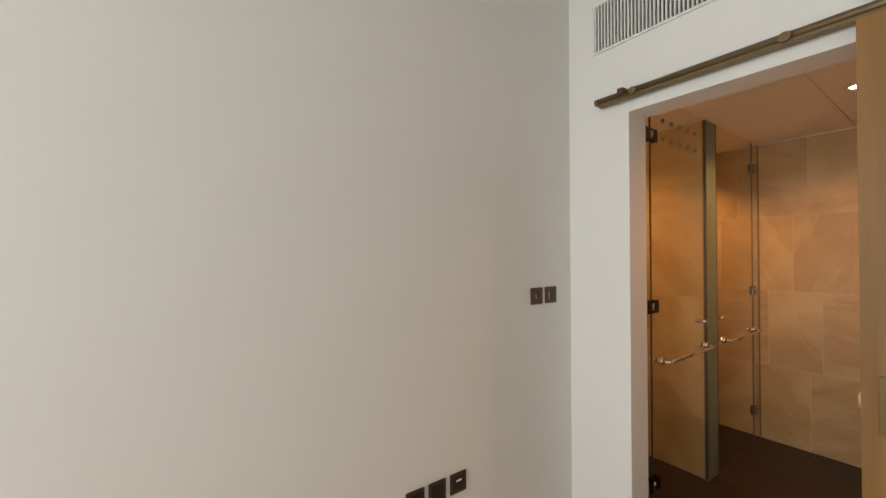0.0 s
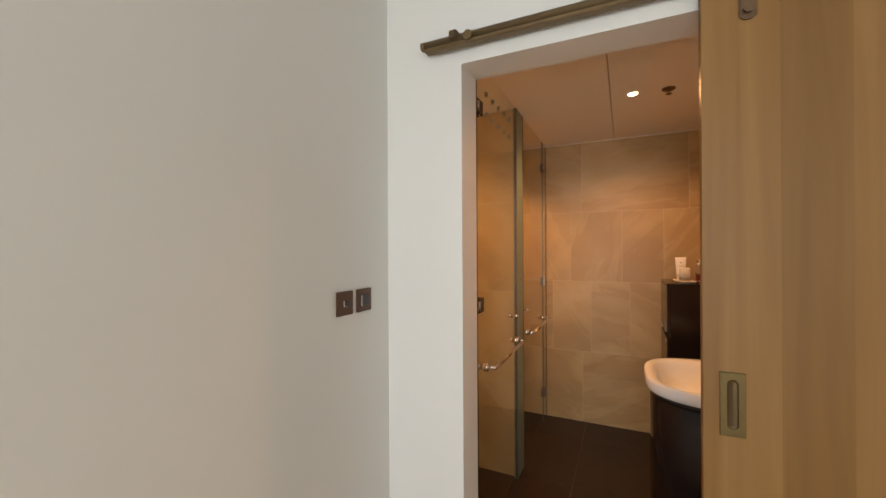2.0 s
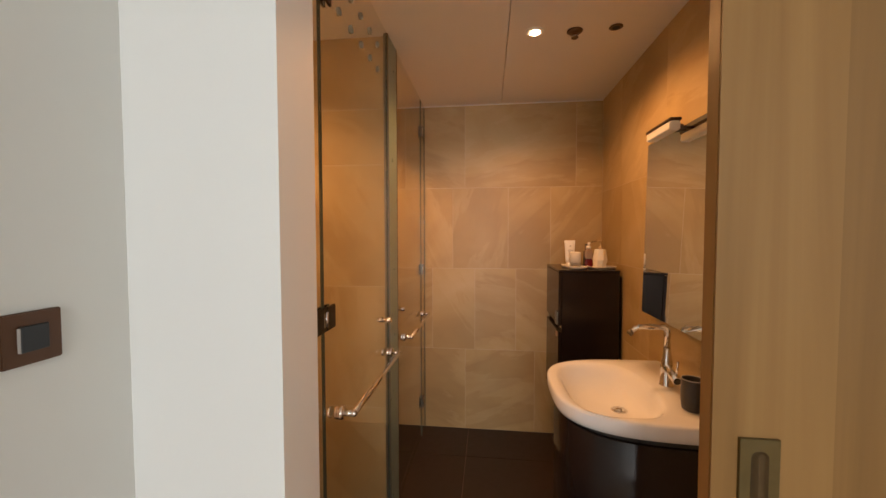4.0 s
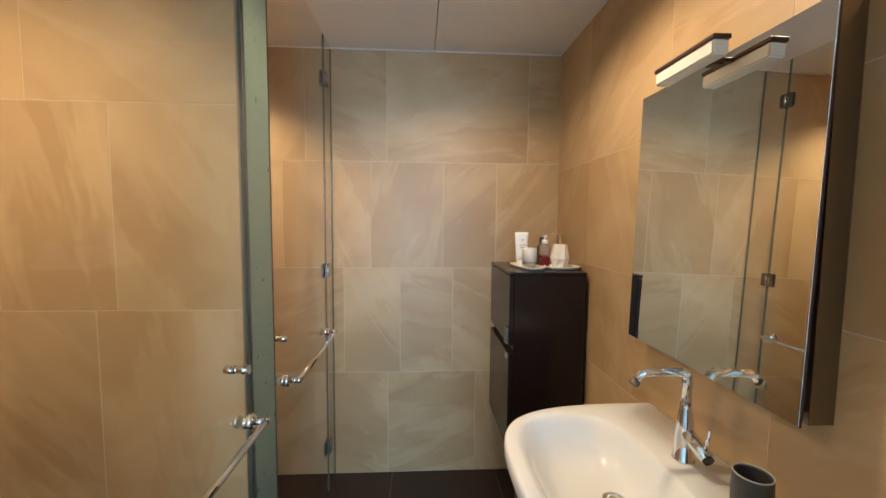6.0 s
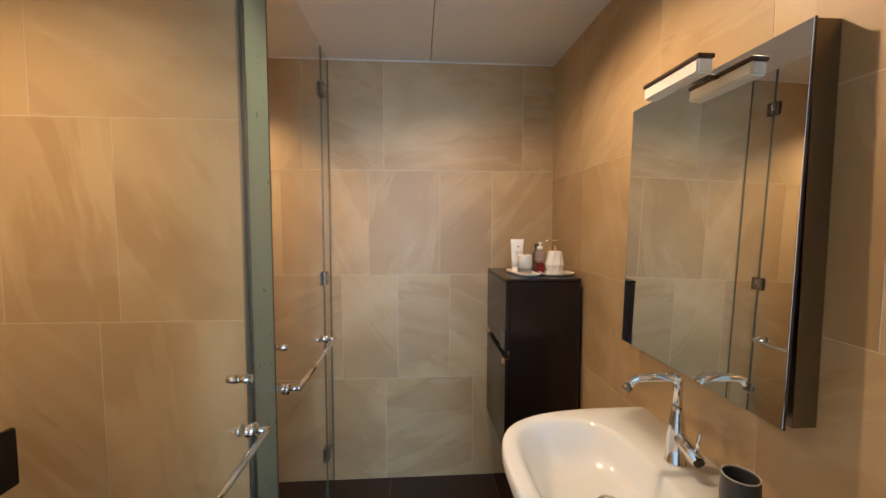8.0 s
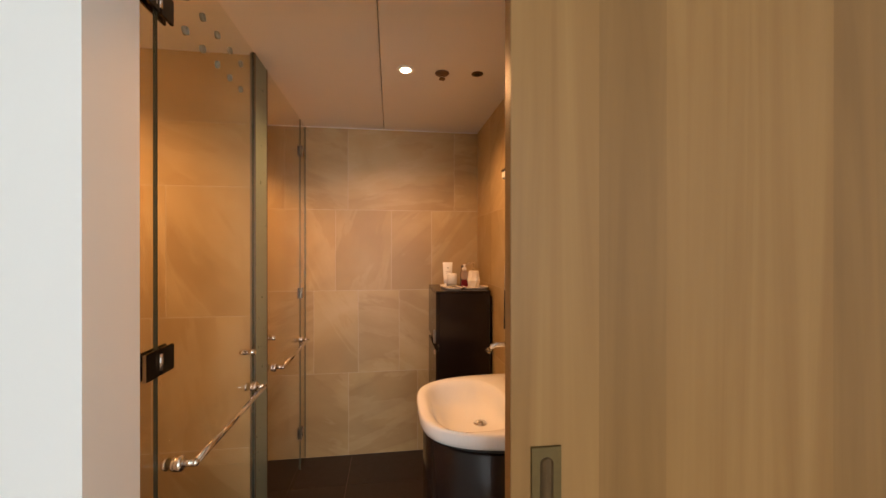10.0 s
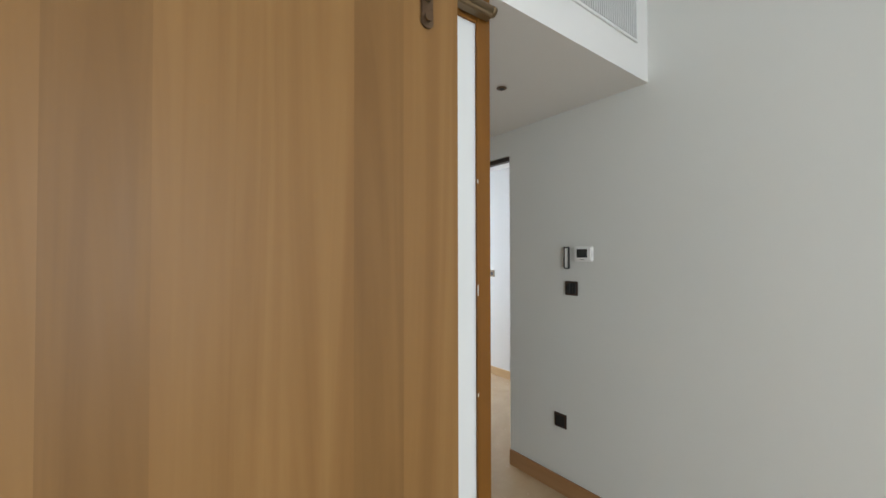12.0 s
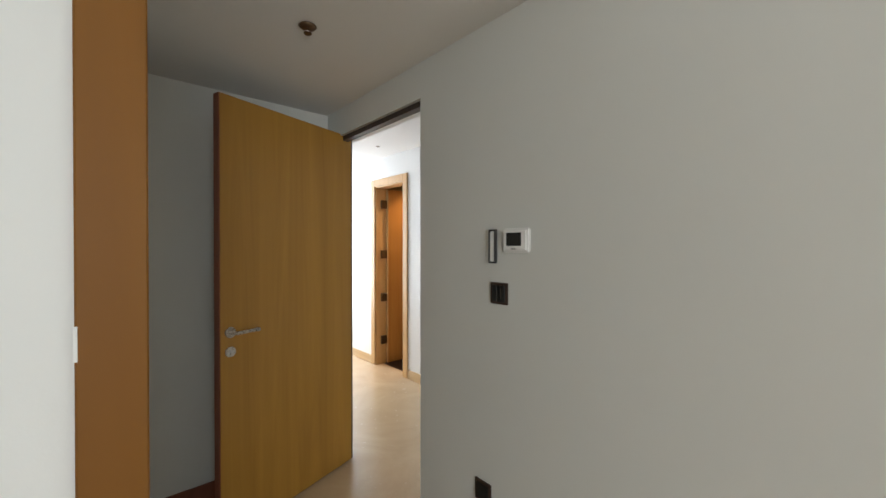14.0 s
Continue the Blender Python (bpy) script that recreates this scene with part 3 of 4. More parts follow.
rem = thing("remote_holder", (2.252, SOUTH, 1.398), "slim dark wall holder with a white remote control", "remote control")
bm = box(2.232, 2.237, SOUTH + 0.0005, SOUTH + 0.018, 1.396, 1.520, 0.002, 2)
add_box(bm, 2.262, 2.267, SOUTH + 0.0005, SOUTH + 0.018, 1.396, 1.520, 0.002, 2)
add_box(bm, 2.232, 2.267, SOUTH + 0.0005, SOUTH + 0.018, 1.391, 1.397, 0.002, 2)
add_box(bm, 2.232, 2.267, SOUTH + 0.0005, SOUTH + 0.018, 1.519, 1.526, 0.002, 2)
part("bracket", bm, CHARCOAL, rem)
part("remote", box(2.2375, 2.2615, SOUTH + 0.001, SOUTH + 0.015, 1.398, 1.518, 0.003, 2), PLASTIC, rem, "white remote control body")


# ---- hall ceiling fittings ----
def sprinkler(x, y, top, group="sprinklers"):
    s = thing("sprinkler", (x, y, top - 0.034), "dark bronze fire sprinkler with a wide rose on the ceiling", "sprinkler", group)
    part("escutcheon", lathe((x, y, top), [(0.034, -0.0005), (0.036, -0.004), (0.028, -0.011), (0.012, -0.014)]), BRONZE, s)
    part("frame", rod((x, y, top - 0.028), (x, y, top - 0.013), 0.008, 0.006, 12), CHROME, s)
    part("deflector", lathe((x, y, top), [(0.015, -0.034), (0.017, -0.032), (0.015, -0.029), (0.004, -0.027)], 16), BRONZE, s)
    return s


def ceiling_hole(x, y, top, label, r=0.034):
    d = thing("recessed_downlight", (x, y, top - 0.012), label, "downlight")
    bm = bmesh.new()
    add_lathe(bm, (x, y, top), [(r + 0.010, -0.0005), (r + 0.011, -0.003), (r + 0.002, -0.005), (r - 0.002, -0.0045)])
    part("trim_ring", bm, BRONZE, d)
    part("lens", rod((x, y, top - 0.0058), (x, y, top - 0.0048), r - 0.003, seg=24), VOID, d, "dark unlit lens")
    return d


sprinkler(2.787, -1.442, HALL_TOP)
ceiling_hole(2.258, -1.423, HALL_TOP, "small dark unlit downlight in the hall ceiling", 0.017)

# ---- hall door, standing open ----
A, B = Vector((3.605, -2.075, 0)), Vector((3.325, -1.225, 0))
along = (B - A).normalized()

W2 = (B - A).length
hall_door = new("hall_door")
hall_door.empty_display_size = 0.05
hall_door.matrix_world = Matrix.Translation((A.x, A.y, 0.01))
tagged(hall_door, "oak veneer hall door standing open with a steel lever", "door")


def swung(bm):
    """From the leaf's own axes (x along the leaf, y out of its seen face) to the room."""
    flip = Matrix.Translation(A) @ Matrix(((along.x, -along.y, 0, 0), (along.y, along.x, 0, 0), (0, 0, 1, 0), (0, 0, 0, 1)))
    bmesh.ops.transform(bm, matrix=flip, verts=bm.verts)
    return bm


# seen face lies at y = 0 of the leaf's axes, thickness runs to the far side
part("leaf", swung(box(0.0, W2 - 0.006, -0.045, 0.0, 0.01, 2.2, 0.002)), OAK_DOOR, hall_door)
part("hinge_edge", swung(box(-0.012, -0.0005, -0.045, -0.002, 0.01, 2.2)), GASKET, hall_door, "dark hinge-side edge")
part("lipping", swung(box(W2 - 0.0058, W2, -0.045, 0.0, 0.01, 2.2, 0.001)), LIPPING, hall_door, "dark red-brown edge lipping")
lx = W2 - 0.052
lever = part("lever_set", swung(rod((lx, 0.0003, 1.035), (lx, 0.009, 1.035), 0.026, seg=28)), STEEL_PALE, hall_door, "brushed steel round rose")
bm = bmesh.new()
add_pipe(bm, [(lx, 0.008, 1.035), (lx, 0.03, 1.035), (lx - 0.002, 0.043, 1.035), (lx - 0.012, 0.05, 1.035), (lx - 0.03, 0.052, 1.035), (lx - 0.125, 0.052, 1.035)], 0.0095, 14)
part("lever", swung(bm), STEEL_PALE, lever)
lock = part("lock_rose", swung(rod((lx, 0.0003, 0.94), (lx, 0.009, 0.94), 0.025, seg=28)), STEEL_PALE, hall_door, "round lock rose")
part("cylinder", swung(rod((lx, 0.009, 0.944), (lx, 0.013, 0.944), 0.009, seg=16)), CHROME, lock)
for z in (0.25, 1.1, 1.95):
    part("hinge", swung(rod((0.0, -0.05, z - 0.05), (0.0, -0.05, z + 0.05), 0.007, seg=12)), STEEL, hall_door)

bm = box(DOOR2_A, DOOR2_B, SOUTH - 0.065, SOUTH - 0.02, DOOR2_TOP - 0.03, DOOR2_TOP - 0.0005, 0.001)
add_box(bm, DOOR2_B - 0.012, DOOR2_B - 0.0005, SOUTH - 0.10, SOUTH - 0.02, 0, DOOR2_TOP - 0.031, 0.001)
structure("door_frame", bm, GASKET, "dark slim frame inside the hall doorway", "door frame")

# ---- room beyond the hall door ----
FD_A, FD_B, FD_TOP = 4.735, 5.335, 2.195
bm = box(1.9, FD_A, FAR_Y - 0.14, FAR_Y, 0, FAR_TOP)
add_box(bm, FD_B, 7.2, FAR_Y - 0.14, FAR_Y, 0, FAR_TOP)
add_box(bm, FD_A, FD_B, FAR_Y - 0.14, FAR_Y, FD_TOP, FAR_TOP)
structure("landing_wall_south", bm, WALL, "bright white wall with an oak door frame beyond the hall", "wall")
structure("landing_ceiling", box(1.9, 7.2, FAR_Y - 0.14, SOUTH - 0.16, FAR_TOP, FAR_TOP + 0.1), CEIL, "white ceiling beyond the hall door", "ceiling")
structure("landing_wall_west", box(1.8, 1.9, FAR_Y - 0.14, SOUTH - 0.16, 0, FAR_TOP), WALL, "white end wall beyond the hall door", "wall")
structure("landing_wall_north", box(HALL_END + 0.1, 7.2, SOUTH - 0.16, SOUTH, 0, FAR_TOP), WALL, "white side wall beyond the hall door", "wall")
bm = box(7.2, 7.3, FAR_Y - 0.14, SOUTH, 0, 0.4)
add_box(bm, 7.2, 7.3, FAR_Y - 0.14, SOUTH, 2.3, FAR_TOP)
add_box(bm, 7.2, 7.3, FAR_Y - 0.14, -3.25, 0.4, 2.3)
add_box(bm, 7.2, 7.3, -2.2, SOUTH, 0.4, 2.3)
structure("landing_wall_east", bm, WALL, "white window wall beyond the hall door", "wall")
structure("landing_baseboard", box(FD_B + 0.075, 7.2, FAR_Y, FAR_Y + 0.013, 0, 0.1, 0.002), OAK_PALE, "pale oak skirting beyond the hall door", "baseboard")
structure("landing_baseboard_west", box(1.9, FD_A - 0.075, FAR_Y, FAR_Y + 0.013, 0, 0.1, 0.002), OAK_PALE, "pale oak skirting beyond the hall door", "baseboard")

fd = thing("far_door", (5.0, FAR_Y, 0), "reddish wooden door standing open in an oak frame", "door")
cas = wood("golden oak casing", (0.50, 0.29, 0.11), (0.62, 0.39, 0.17), "z")
part("casing", box(FD_A - 0.075, FD_A + 0.004, FAR_Y + 0.0005, FAR_Y + 0.02, 0, FD_TOP + 0.075, 0.003), cas, fd)
part("casing", box(FD_B - 0.004, FD_B + 0.075, FAR_Y + 0.0005, FAR_Y + 0.02, 0, FD_TOP + 0.075, 0.003), cas, fd)
part("casing", box(FD_A + 0.0045, FD_B - 0.0045, FAR_Y + 0.0005, FAR_Y + 0.02, FD_TOP - 0.004, FD_TOP + 0.075, 0.003), cas, fd)
part("jamb", box(FD_B - 0.018, FD_B - 0.0005, FAR_Y - 0.14, FAR_Y, 0, FD_TOP - 0.02), cas, fd)
part("jamb", box(FD_A + 0.0005, FD_A + 0.018, FAR_Y - 0.14, FAR_Y, 0, FD_TOP - 0.02), cas, fd)
part("jamb", box(FD_A + 0.0005, FD_B - 0.0005, FAR_Y - 0.14, FAR_Y, FD_TOP - 0.0195, FD_TOP - 0.0005), cas, fd)
leaf3 = part("leaf", box(FD_B - 0.062, FD_B - 0.022, FAR_Y - 0.90, FAR_Y - 0.145, 0.01, FD_TOP - 0.03, 0.002), RED_WOOD, fd, "reddish brown door leaf")
part("edge", box(FD_B - 0.062, FD_B - 0.022, FAR_Y - 0.1445, FAR_Y - 0.141, 0.01, FD_TOP - 0.03), cas, leaf3, "pale oak leaf edge")
for z in (0.30, 0.83, 1.36, 1.98):
    part("hinge", box(FD_B - 0.045, FD_B - 0.0185, FAR_Y - 0.138, FAR_Y - 0.06, z - 0.05, z + 0.05, 0.002), BRONZE, fd, "dark hinge plate")
structure("closet_floor", box(4.2, 6.2, FAR_Y - 1.5, FAR_Y - 0.1, -0.12, -0.003), DARK_TILE, "dark floor behind the far door", "floor")
bm = box(6.1, 6.2, FAR_Y - 1.5, FAR_Y - 0.14, 0, FAR_TOP)
add_box(bm, 4.2, 4.3, FAR_Y - 1.5, FAR_Y - 0.14, 0, FAR_TOP)
add_box(bm, 4.2, 6.2, FAR_Y - 1.6, FAR_Y - 1.5, 0, FAR_TOP)
structure("closet_wall", bm, TILE, "tiled walls behind the far door", "wall")
structure("closet_ceiling", box(4.2, 6.2, FAR_Y - 1.6, FAR_Y - 0.14, FAR_TOP, FAR_TOP + 0.1), CEIL, "white ceiling behind the far door", "ceiling")
ceiling_hole(4.75, -3.0, FAR_TOP, "tiny recessed fitting in the ceiling beyond the hall", 0.010)
for x in (4.385, 4.285):
    p = thing("far_switch", (x, FAR_Y, 1.2), "grey metal switch plate on the far white wall", "light switch", "far switches")
    part("cover", box(x - 0.042, x + 0.042, FAR_Y + 0.0005, FAR_Y + 0.009, 1.205, 1.289, 0.002), STEEL, p)
    part("rocker", box(x - 0.02, x + 0.02, FAR_Y + 0.0085, FAR_Y + 0.013, 1.227, 1.267, 0.001), CHARCOAL, p)

# ---- bathroom shell ----
structure("bathroom_floor", box(FACE, BATH_E + 0.02, BATH_S - 0.02, BATH_N + 0.1, -0.12, -0.0031), DARK_GROUT, "dark tiled bathroom floor", "floor")
structure("threshold", box(FACE + 0.001, BACK, OPEN_R, OPEN_L, -0.005, 0.001), DARK_TILE, "dark stone threshold under the sliding door", "threshold")
bath_ceiling = bmesh.new()
for x0, x1, y0, y1 in ((BACK, BATH_E, BATH_S, 0.648), (BACK, BATH_E, 0.652, GLASS_Y - 0.01), (BACK, BATH_E, GLASS_Y - 0.01, BATH_N)):
    add_box(bath_ceiling, x0, x1, y0, y1, BATH_TOP, BATH_TOP + 0.06)
add_box(bath_ceiling, BACK, BATH_E, BATH_S, BATH_N, BATH_TOP + 0.0602, BATH_TOP + 0.12)
structure("bathroom_ceiling", bath_ceiling, CEIL, "white bathroom ceiling with a panel joint", "ceiling")
wall_back = structure("bathroom_wall_east", box(BATH_E + 0.0007, BATH_E + 0.15, BATH_S - 0.15, BATH_N + 0.1, 0, BATH_TOP + 0.1), GROUT, "bathroom end wall of large sandstone tiles", "wall")
wall_bs = structure("bathroom_wall_south", box(BACK, BATH_E + 0.003, BATH_S - 0.15, BATH_S - 0.0007, 0, BATH_TOP + 0.1), GROUT, "bathroom side wall of large sandstone tiles", "wall")
wall_part = structure("partition_wall", box(PART_W + 0.0007, PART_E - 0.009, GLASS_Y + 0.02, BATH_N, 0, BATH_TOP), GROUT, "tiled partition between the two glazed cubicles", "wall")
structure("bathroom_wall_north", box(BACK, BATH_E + 0.009, BATH_N, BATH_N + 0.1, 0, BATH_TOP + 0.1), TILE, "sandstone tiled outer wall of the cubicles", "wall")
structure("cornice_bead", box(BATH_E - 0.006, BATH_E - 0.0005, BATH_S, BATH_N, BATH_TOP - 0.007, BATH_TOP - 0.0005, 0.001), CEIL, "thin white sealant bead along the ceiling", "trim")


def tile_mesh(u, v, t=0.003, c=0.0003):
    """A chamfered tile lying in x-y, its face at z = t."""
    bm = bmesh.new()
    low = [bm.verts.new(p) for p in ((0, 0, 0), (u, 0, 0), (u, v, 0), (0, v, 0))]
    mid = [bm.verts.new(p) for p in ((0, 0, t - c), (u, 0, t - c), (u, v, t - c), (0, v, t - c))]
    top = [bm.verts.new(p) for p in ((c, c, t), (u - c, c, t), (u - c, v - c, t), (c, v - c, t))]
    for a, b in ((low, mid), (mid, top)):
        for i in range(4):
            bm.faces.new((a[i], a[(i + 1) % 4], b[(i + 1) % 4], b[i]))
    bm.faces.new(top)
    return bm


TILE_CACHE = {}


def lay_tile(parent, origin, udir, vdir, ndir, u, v, material, name="tile"):
    key = (round(u, 3), round(v, 3), material.name)
    if key not in TILE_CACHE:
        bm = tile_mesh(u, v)
        me = bpy.data.meshes.new("tile")
        bm.normal_update()
        bm.to_mesh(me)
        bm.free()
        me.materials.append(material)
        TILE_CACHE[key] = me
    ob = new(name, TILE_CACHE[key])
    m = Matrix.Identity(4)
    for i, d in enumerate((udir, vdir, ndir)):
        for j in range(3):
            m[j][i] = d[j]
    for j in range(3):
        m[j][3] = origin[j]
    ob.parent = parent
    ob.matrix_basis = m
    return ob


ROWS_Z = ((0.0, 0.6), (0.6, 1.2), (1.2, 1.788), (1.788, BATH_TOP - 0.001))
GAP = 0.0013


SOUTH_Z = ((0.0, 0.36), (0.36, 0.83), (0.83, 1.27), (1.27, 1.745), (1.745, BATH_TOP - 0.001))


def tile_rows(parent, origin, udir, ndir, cuts, courses=ROWS_Z):
    """Courses of wall tiles; cuts holds the upright joints of each course, ends included."""
    for (z0, z1), row in zip(courses, cuts):
        for a, b in zip(row, row[1:]):
            o = Vector(origin) + Vector(udir) * (a + GAP) + Vector((0, 0, z0 + GAP)) - Vector(ndir) * 0.003
            lay_tile(parent, o, udir, (0, 0, 1), ndir, b - a - 2 * GAP, z1 - z0 - 2 * GAP, TILE)


# end wall: u runs from the south corner to the north, the face looks west
B0 = BATH_S
end_cuts = [
    [B0, 0.402, 0.906, 1.241, 1.75, BATH_N],
    [B0, 0.239, 0.539, 0.836, 1.15, 1.62, 1.93, BATH_N],
    [B0, 0.297, 0.596, 0.998, 1.476, 1.80, BATH_N],
    [B0, 0.125, 0.909, 1.35, 1.86, BATH_N],
]
# normal of (y, z) with y going north is +x, so run it southwards to look west
flip = lambda rows, lo, hi: [[hi - c for c in reversed(r)] for r in rows]
tile_rows(wall_back, (BATH_E, BATH_N, 0), (0, -1, 0), (-1, 0, 0), flip(end_cuts, B0, BATH_N))
# south wall: u runs east to west, the face looks north
south_cuts = [
    [0.0, 0.60, 0.89, 1.50, BATH_E - BACK],
    [0.0, 0.42, 1.02, 1.62, BATH_E - BACK],
    [0.0, 0.30, 0.834, 1.38, BATH_E - BACK],
    [0.0, 0.404, 1.0, 1.60, BATH_E - BACK],
    [0.0, 0.386, 0.97, 1.37, BATH_E - BACK],
]
tile_rows(wall_bs, (BATH_E, BATH_S, 0), (-1, 0, 0), (0, 1, 0), south_cuts, SOUTH_Z)
# partition, the face that looks west
part_cuts = [
    [GLASS_Y + 0.02, 1.62, 1.95, BATH_N],
    [GLASS_Y + 0.02, 1.644, 2.0, BATH_N],
    [GLASS_Y + 0.02, 1.585, 1.90, BATH_N],
    [GLASS_Y + 0.02, 1.80, 2.1, BATH_N],
]
PART_Z = ((0.0, 0.604), (0.604, 1.2), (1.2, 1.785), (1.785, BATH_TOP - 0.001))
tile_rows(wall_part, (PART_W, BATH_N, 0), (0, -1, 0), (-1, 0, 0), flip(part_cuts, 0, BATH_N), PART_Z)
structure("partition_back", box(PART_E - 0.0085, PART_E - 0.001, GLASS_Y + 0.02, BATH_N, 0, BATH_TOP - 0.001), TILE, "tiled back of the partition", "wall")

bath_floor = bpy.data.objects["bathroom_floor"]
xs = [BACK, 2.30, 2.90, 3.50, BATH_E]
ys = [BATH_S, 0.28, 0.88, 1.235, 1.835, BATH_N]
for xa, xb in zip(xs, xs[1:]):
    for ya, yb in zip(ys, ys[1:]):
        lay_tile(bath_floor, (xa + 0.0014, ya + 0.0014, -0.003), (1, 0, 0), (0, 1, 0), (0, 0, 1), xb - xa - 0.0028, yb - ya - 0.0028, DARK_TILE)

# ---- bathroom ceiling fittings ----
dl = thing("downlight", (2.886, 0.529, BATH_TOP - 0.01), "small round lit downlight in the bathroom ceiling", "downlight", "bathroom downlights")
bm = bmesh.new()
add_lathe(bm, (2.886, 0.529, BATH_TOP), [(0.042, -0.0005), (0.043, -0.004), (0.034, -0.006), (0.030, -0.005)])
part("trim_ring", bm, PLASTIC, dl)
part("lens", rod((2.886, 0.529, BATH_TOP - 0.0075), (2.886, 0.529, BATH_TOP - 0.0062), 0.023, seg=24), LIT, dl, "glowing warm lens")
for x, y in ((2.26, 1.90), (3.44, 1.90)):
    copy_thing(dl, Matrix.Translation((x, y, BATH_TOP - 0.01)))
sprinkler(2.90, 0.347, BATH_TOP)
ceiling_hole(2.887, 0.170, BATH_TOP, "small dark unlit downlight in the bathroom ceiling", 0.019)


# ---- glass cubicle fronts ----
def glass_sheet(name, x0, x1, z0, z1, parent, label="", edge=None):
    g = part(name, box(x0, x1, GLASS_Y - 0.004, GLASS_Y + 0.004, z0, z1), GLASS, parent, label)
    bm = box(x0 - 0.0006, x0 + 0.0008, GLASS_Y - 0.0042, GLASS_Y + 0.0042, z0, z1)
    add_box(bm, x1 - 0.0008, x1 + 0.0006, GLASS_Y - 0.0042, GLASS_Y + 0.0042, z0, z1)
    part("glass_edge", bm, edge or GLASS_EDGE, g)
    return g


def patch_hinge(x, z, parent, w=0.058, hh=0.035, finish=None):
    finish = finish or BLACKNICKEL
    h = part("hinge", box(x - w, x - 0.002, GLASS_Y - 0.014, GLASS_Y - 0.0055, z - hh, z + hh, 0.002, 2), finish, parent, "metal patch hinge on the glass")
    part("hinge_plate", box(x + 0.002, x + w, GLASS_Y - 0.014, GLASS_Y - 0.0055, z - hh, z + hh, 0.002, 2), finish, h)
    part("hinge_plate", box(x - w, x + w, GLASS_Y + 0.0055, GLASS_Y + 0.014, z - hh, z + hh, 0.002, 2), finish, h)
    part("knuckle", rod((x, GLASS_Y - 0.012, z - 0.022), (x, GLASS_Y - 0.012, z + 0.022), 0.006, seg=12), CHROME, h)
    part("metal_rim", box(x - w - 0.0008, x - w + 0.0006, GLASS_Y - 0.0138, GLASS_Y - 0.0058, z - hh + 0.001, z + hh - 0.001), STEEL, h, "thin metal rim")
    part("pivot_mark", box(x - 0.020, x - 0.016, GLASS_Y - 0.0148, GLASS_Y - 0.0138, z - 0.02, z + 0.02), CHROME, h)
    return h


def towel_bar(x0, x1, z, parent):
    yb = GLASS_Y - 0.066
    b = part("towel_bar", rod((x0, yb, z), (x1, yb, z), 0.0095, seg=20), CHROME, parent, "chrome towel bar on the glass")
    for x in (x0, x1):
        p = part("post", rod((x, yb, z), (x, GLASS_Y - 0.03, z), 0.0095, seg=20), CHROME, b)
        add = lathe((0, 0, 0), [(0.013, 0), (0.019, 0.003), (0.021, 0.010), (0.018, 0.013), (0.022, 0.016), (0.022, 0.026), (0.016, 0.031)], 24)
        bmesh.ops.transform(add, matrix=Matrix.Translation((x, GLASS_Y - 0.0055, z)) @ Matrix.Rotation(radians(90), 4, "X"), verts=add.verts)
        part("flange", add, CHROME, b)
        part("back_cap", rod((x, GLASS_Y + 0.0055, z), (x, GLASS_Y + 0.016, z), 0.018, 0.015, 20), CHROME, b)
        part("elbow", lathe((x, yb, z), [(0.002, -0.0104), (0.008, -0.0075), (0.0107, 0), (0.008, 0.0075), (0.002, 0.0104)], 16), CHROME, b)
    return b


def door_knob(x, z, parent):
    k = part("knob", rod((x, GLASS_Y - 0.034, z), (x, GLASS_Y - 0.0045, z), 0.0115, seg=18), CHROME, parent, "small chrome knob")
    part("ring", rod((x, GLASS_Y - 0.022, z), (x, GLASS_Y - 0.016, z), 0.0135, seg=18), CHROME, k)
    part("through_bolt", rod((x, GLASS_Y - 0.0044, z), (x, GLASS_Y + 0.0044, z), 0.0100, seg=18), CHROME, k)
    part("inner_knob", rod((x, GLASS_Y + 0.0045, z), (x, GLASS_Y + 0.030, z), 0.0115, seg=18), CHROME, k)
    return k


GTOP = BATH_TOP - 0.004
side1 = thing("glass_side_panel", (2.02, GLASS_Y, 0.005), "narrow fixed clear glass panel by the doorway", "glass panel")
glass_sheet("pane", BACK + 0.002, 2.0862, 0.005, GTOP, side1)
door1 = thing("shower_door", (2.43, GLASS_Y, 0.01), "clear frameless glass door with a chrome towel bar and vent holes", "shower door")
pane1 = glass_sheet("pane", 2.0898, 2.806, 0.010, GTOP, door1)
for z in (0.24, 1.210, 2.155):
    patch_hinge(2.088, z, door1, 0.0625)
towel_bar(2.154, 2.755, 0.908, door1)
door_knob(2.738, 1.062, door1)
for z in (2.262, 2.158):
    for i in range(5):
        x = 2.238 + 0.107 * i
        bm = bmesh.new()
        add_lathe(bm, (0, 0, 0), [(0.0112, -0.0052), (0.0130, -0.0054), (0.0130, 0.0054), (0.0112, 0.0052), (0.0109, 0.0)], 20)
        bmesh.ops.delete(bm, geom=[f for f in bm.faces if len(f.verts) > 4], context="FACES_ONLY")
        bmesh.ops.transform(bm, matrix=Matrix.Translation((x, GLASS_Y, z)) @ Matrix.Rotation(radians(90), 4, "X"), verts=bm.verts)
        part("vent_hole", bm, GLASS_EDGE_PALE, pane1, "ground rim of a vent hole")

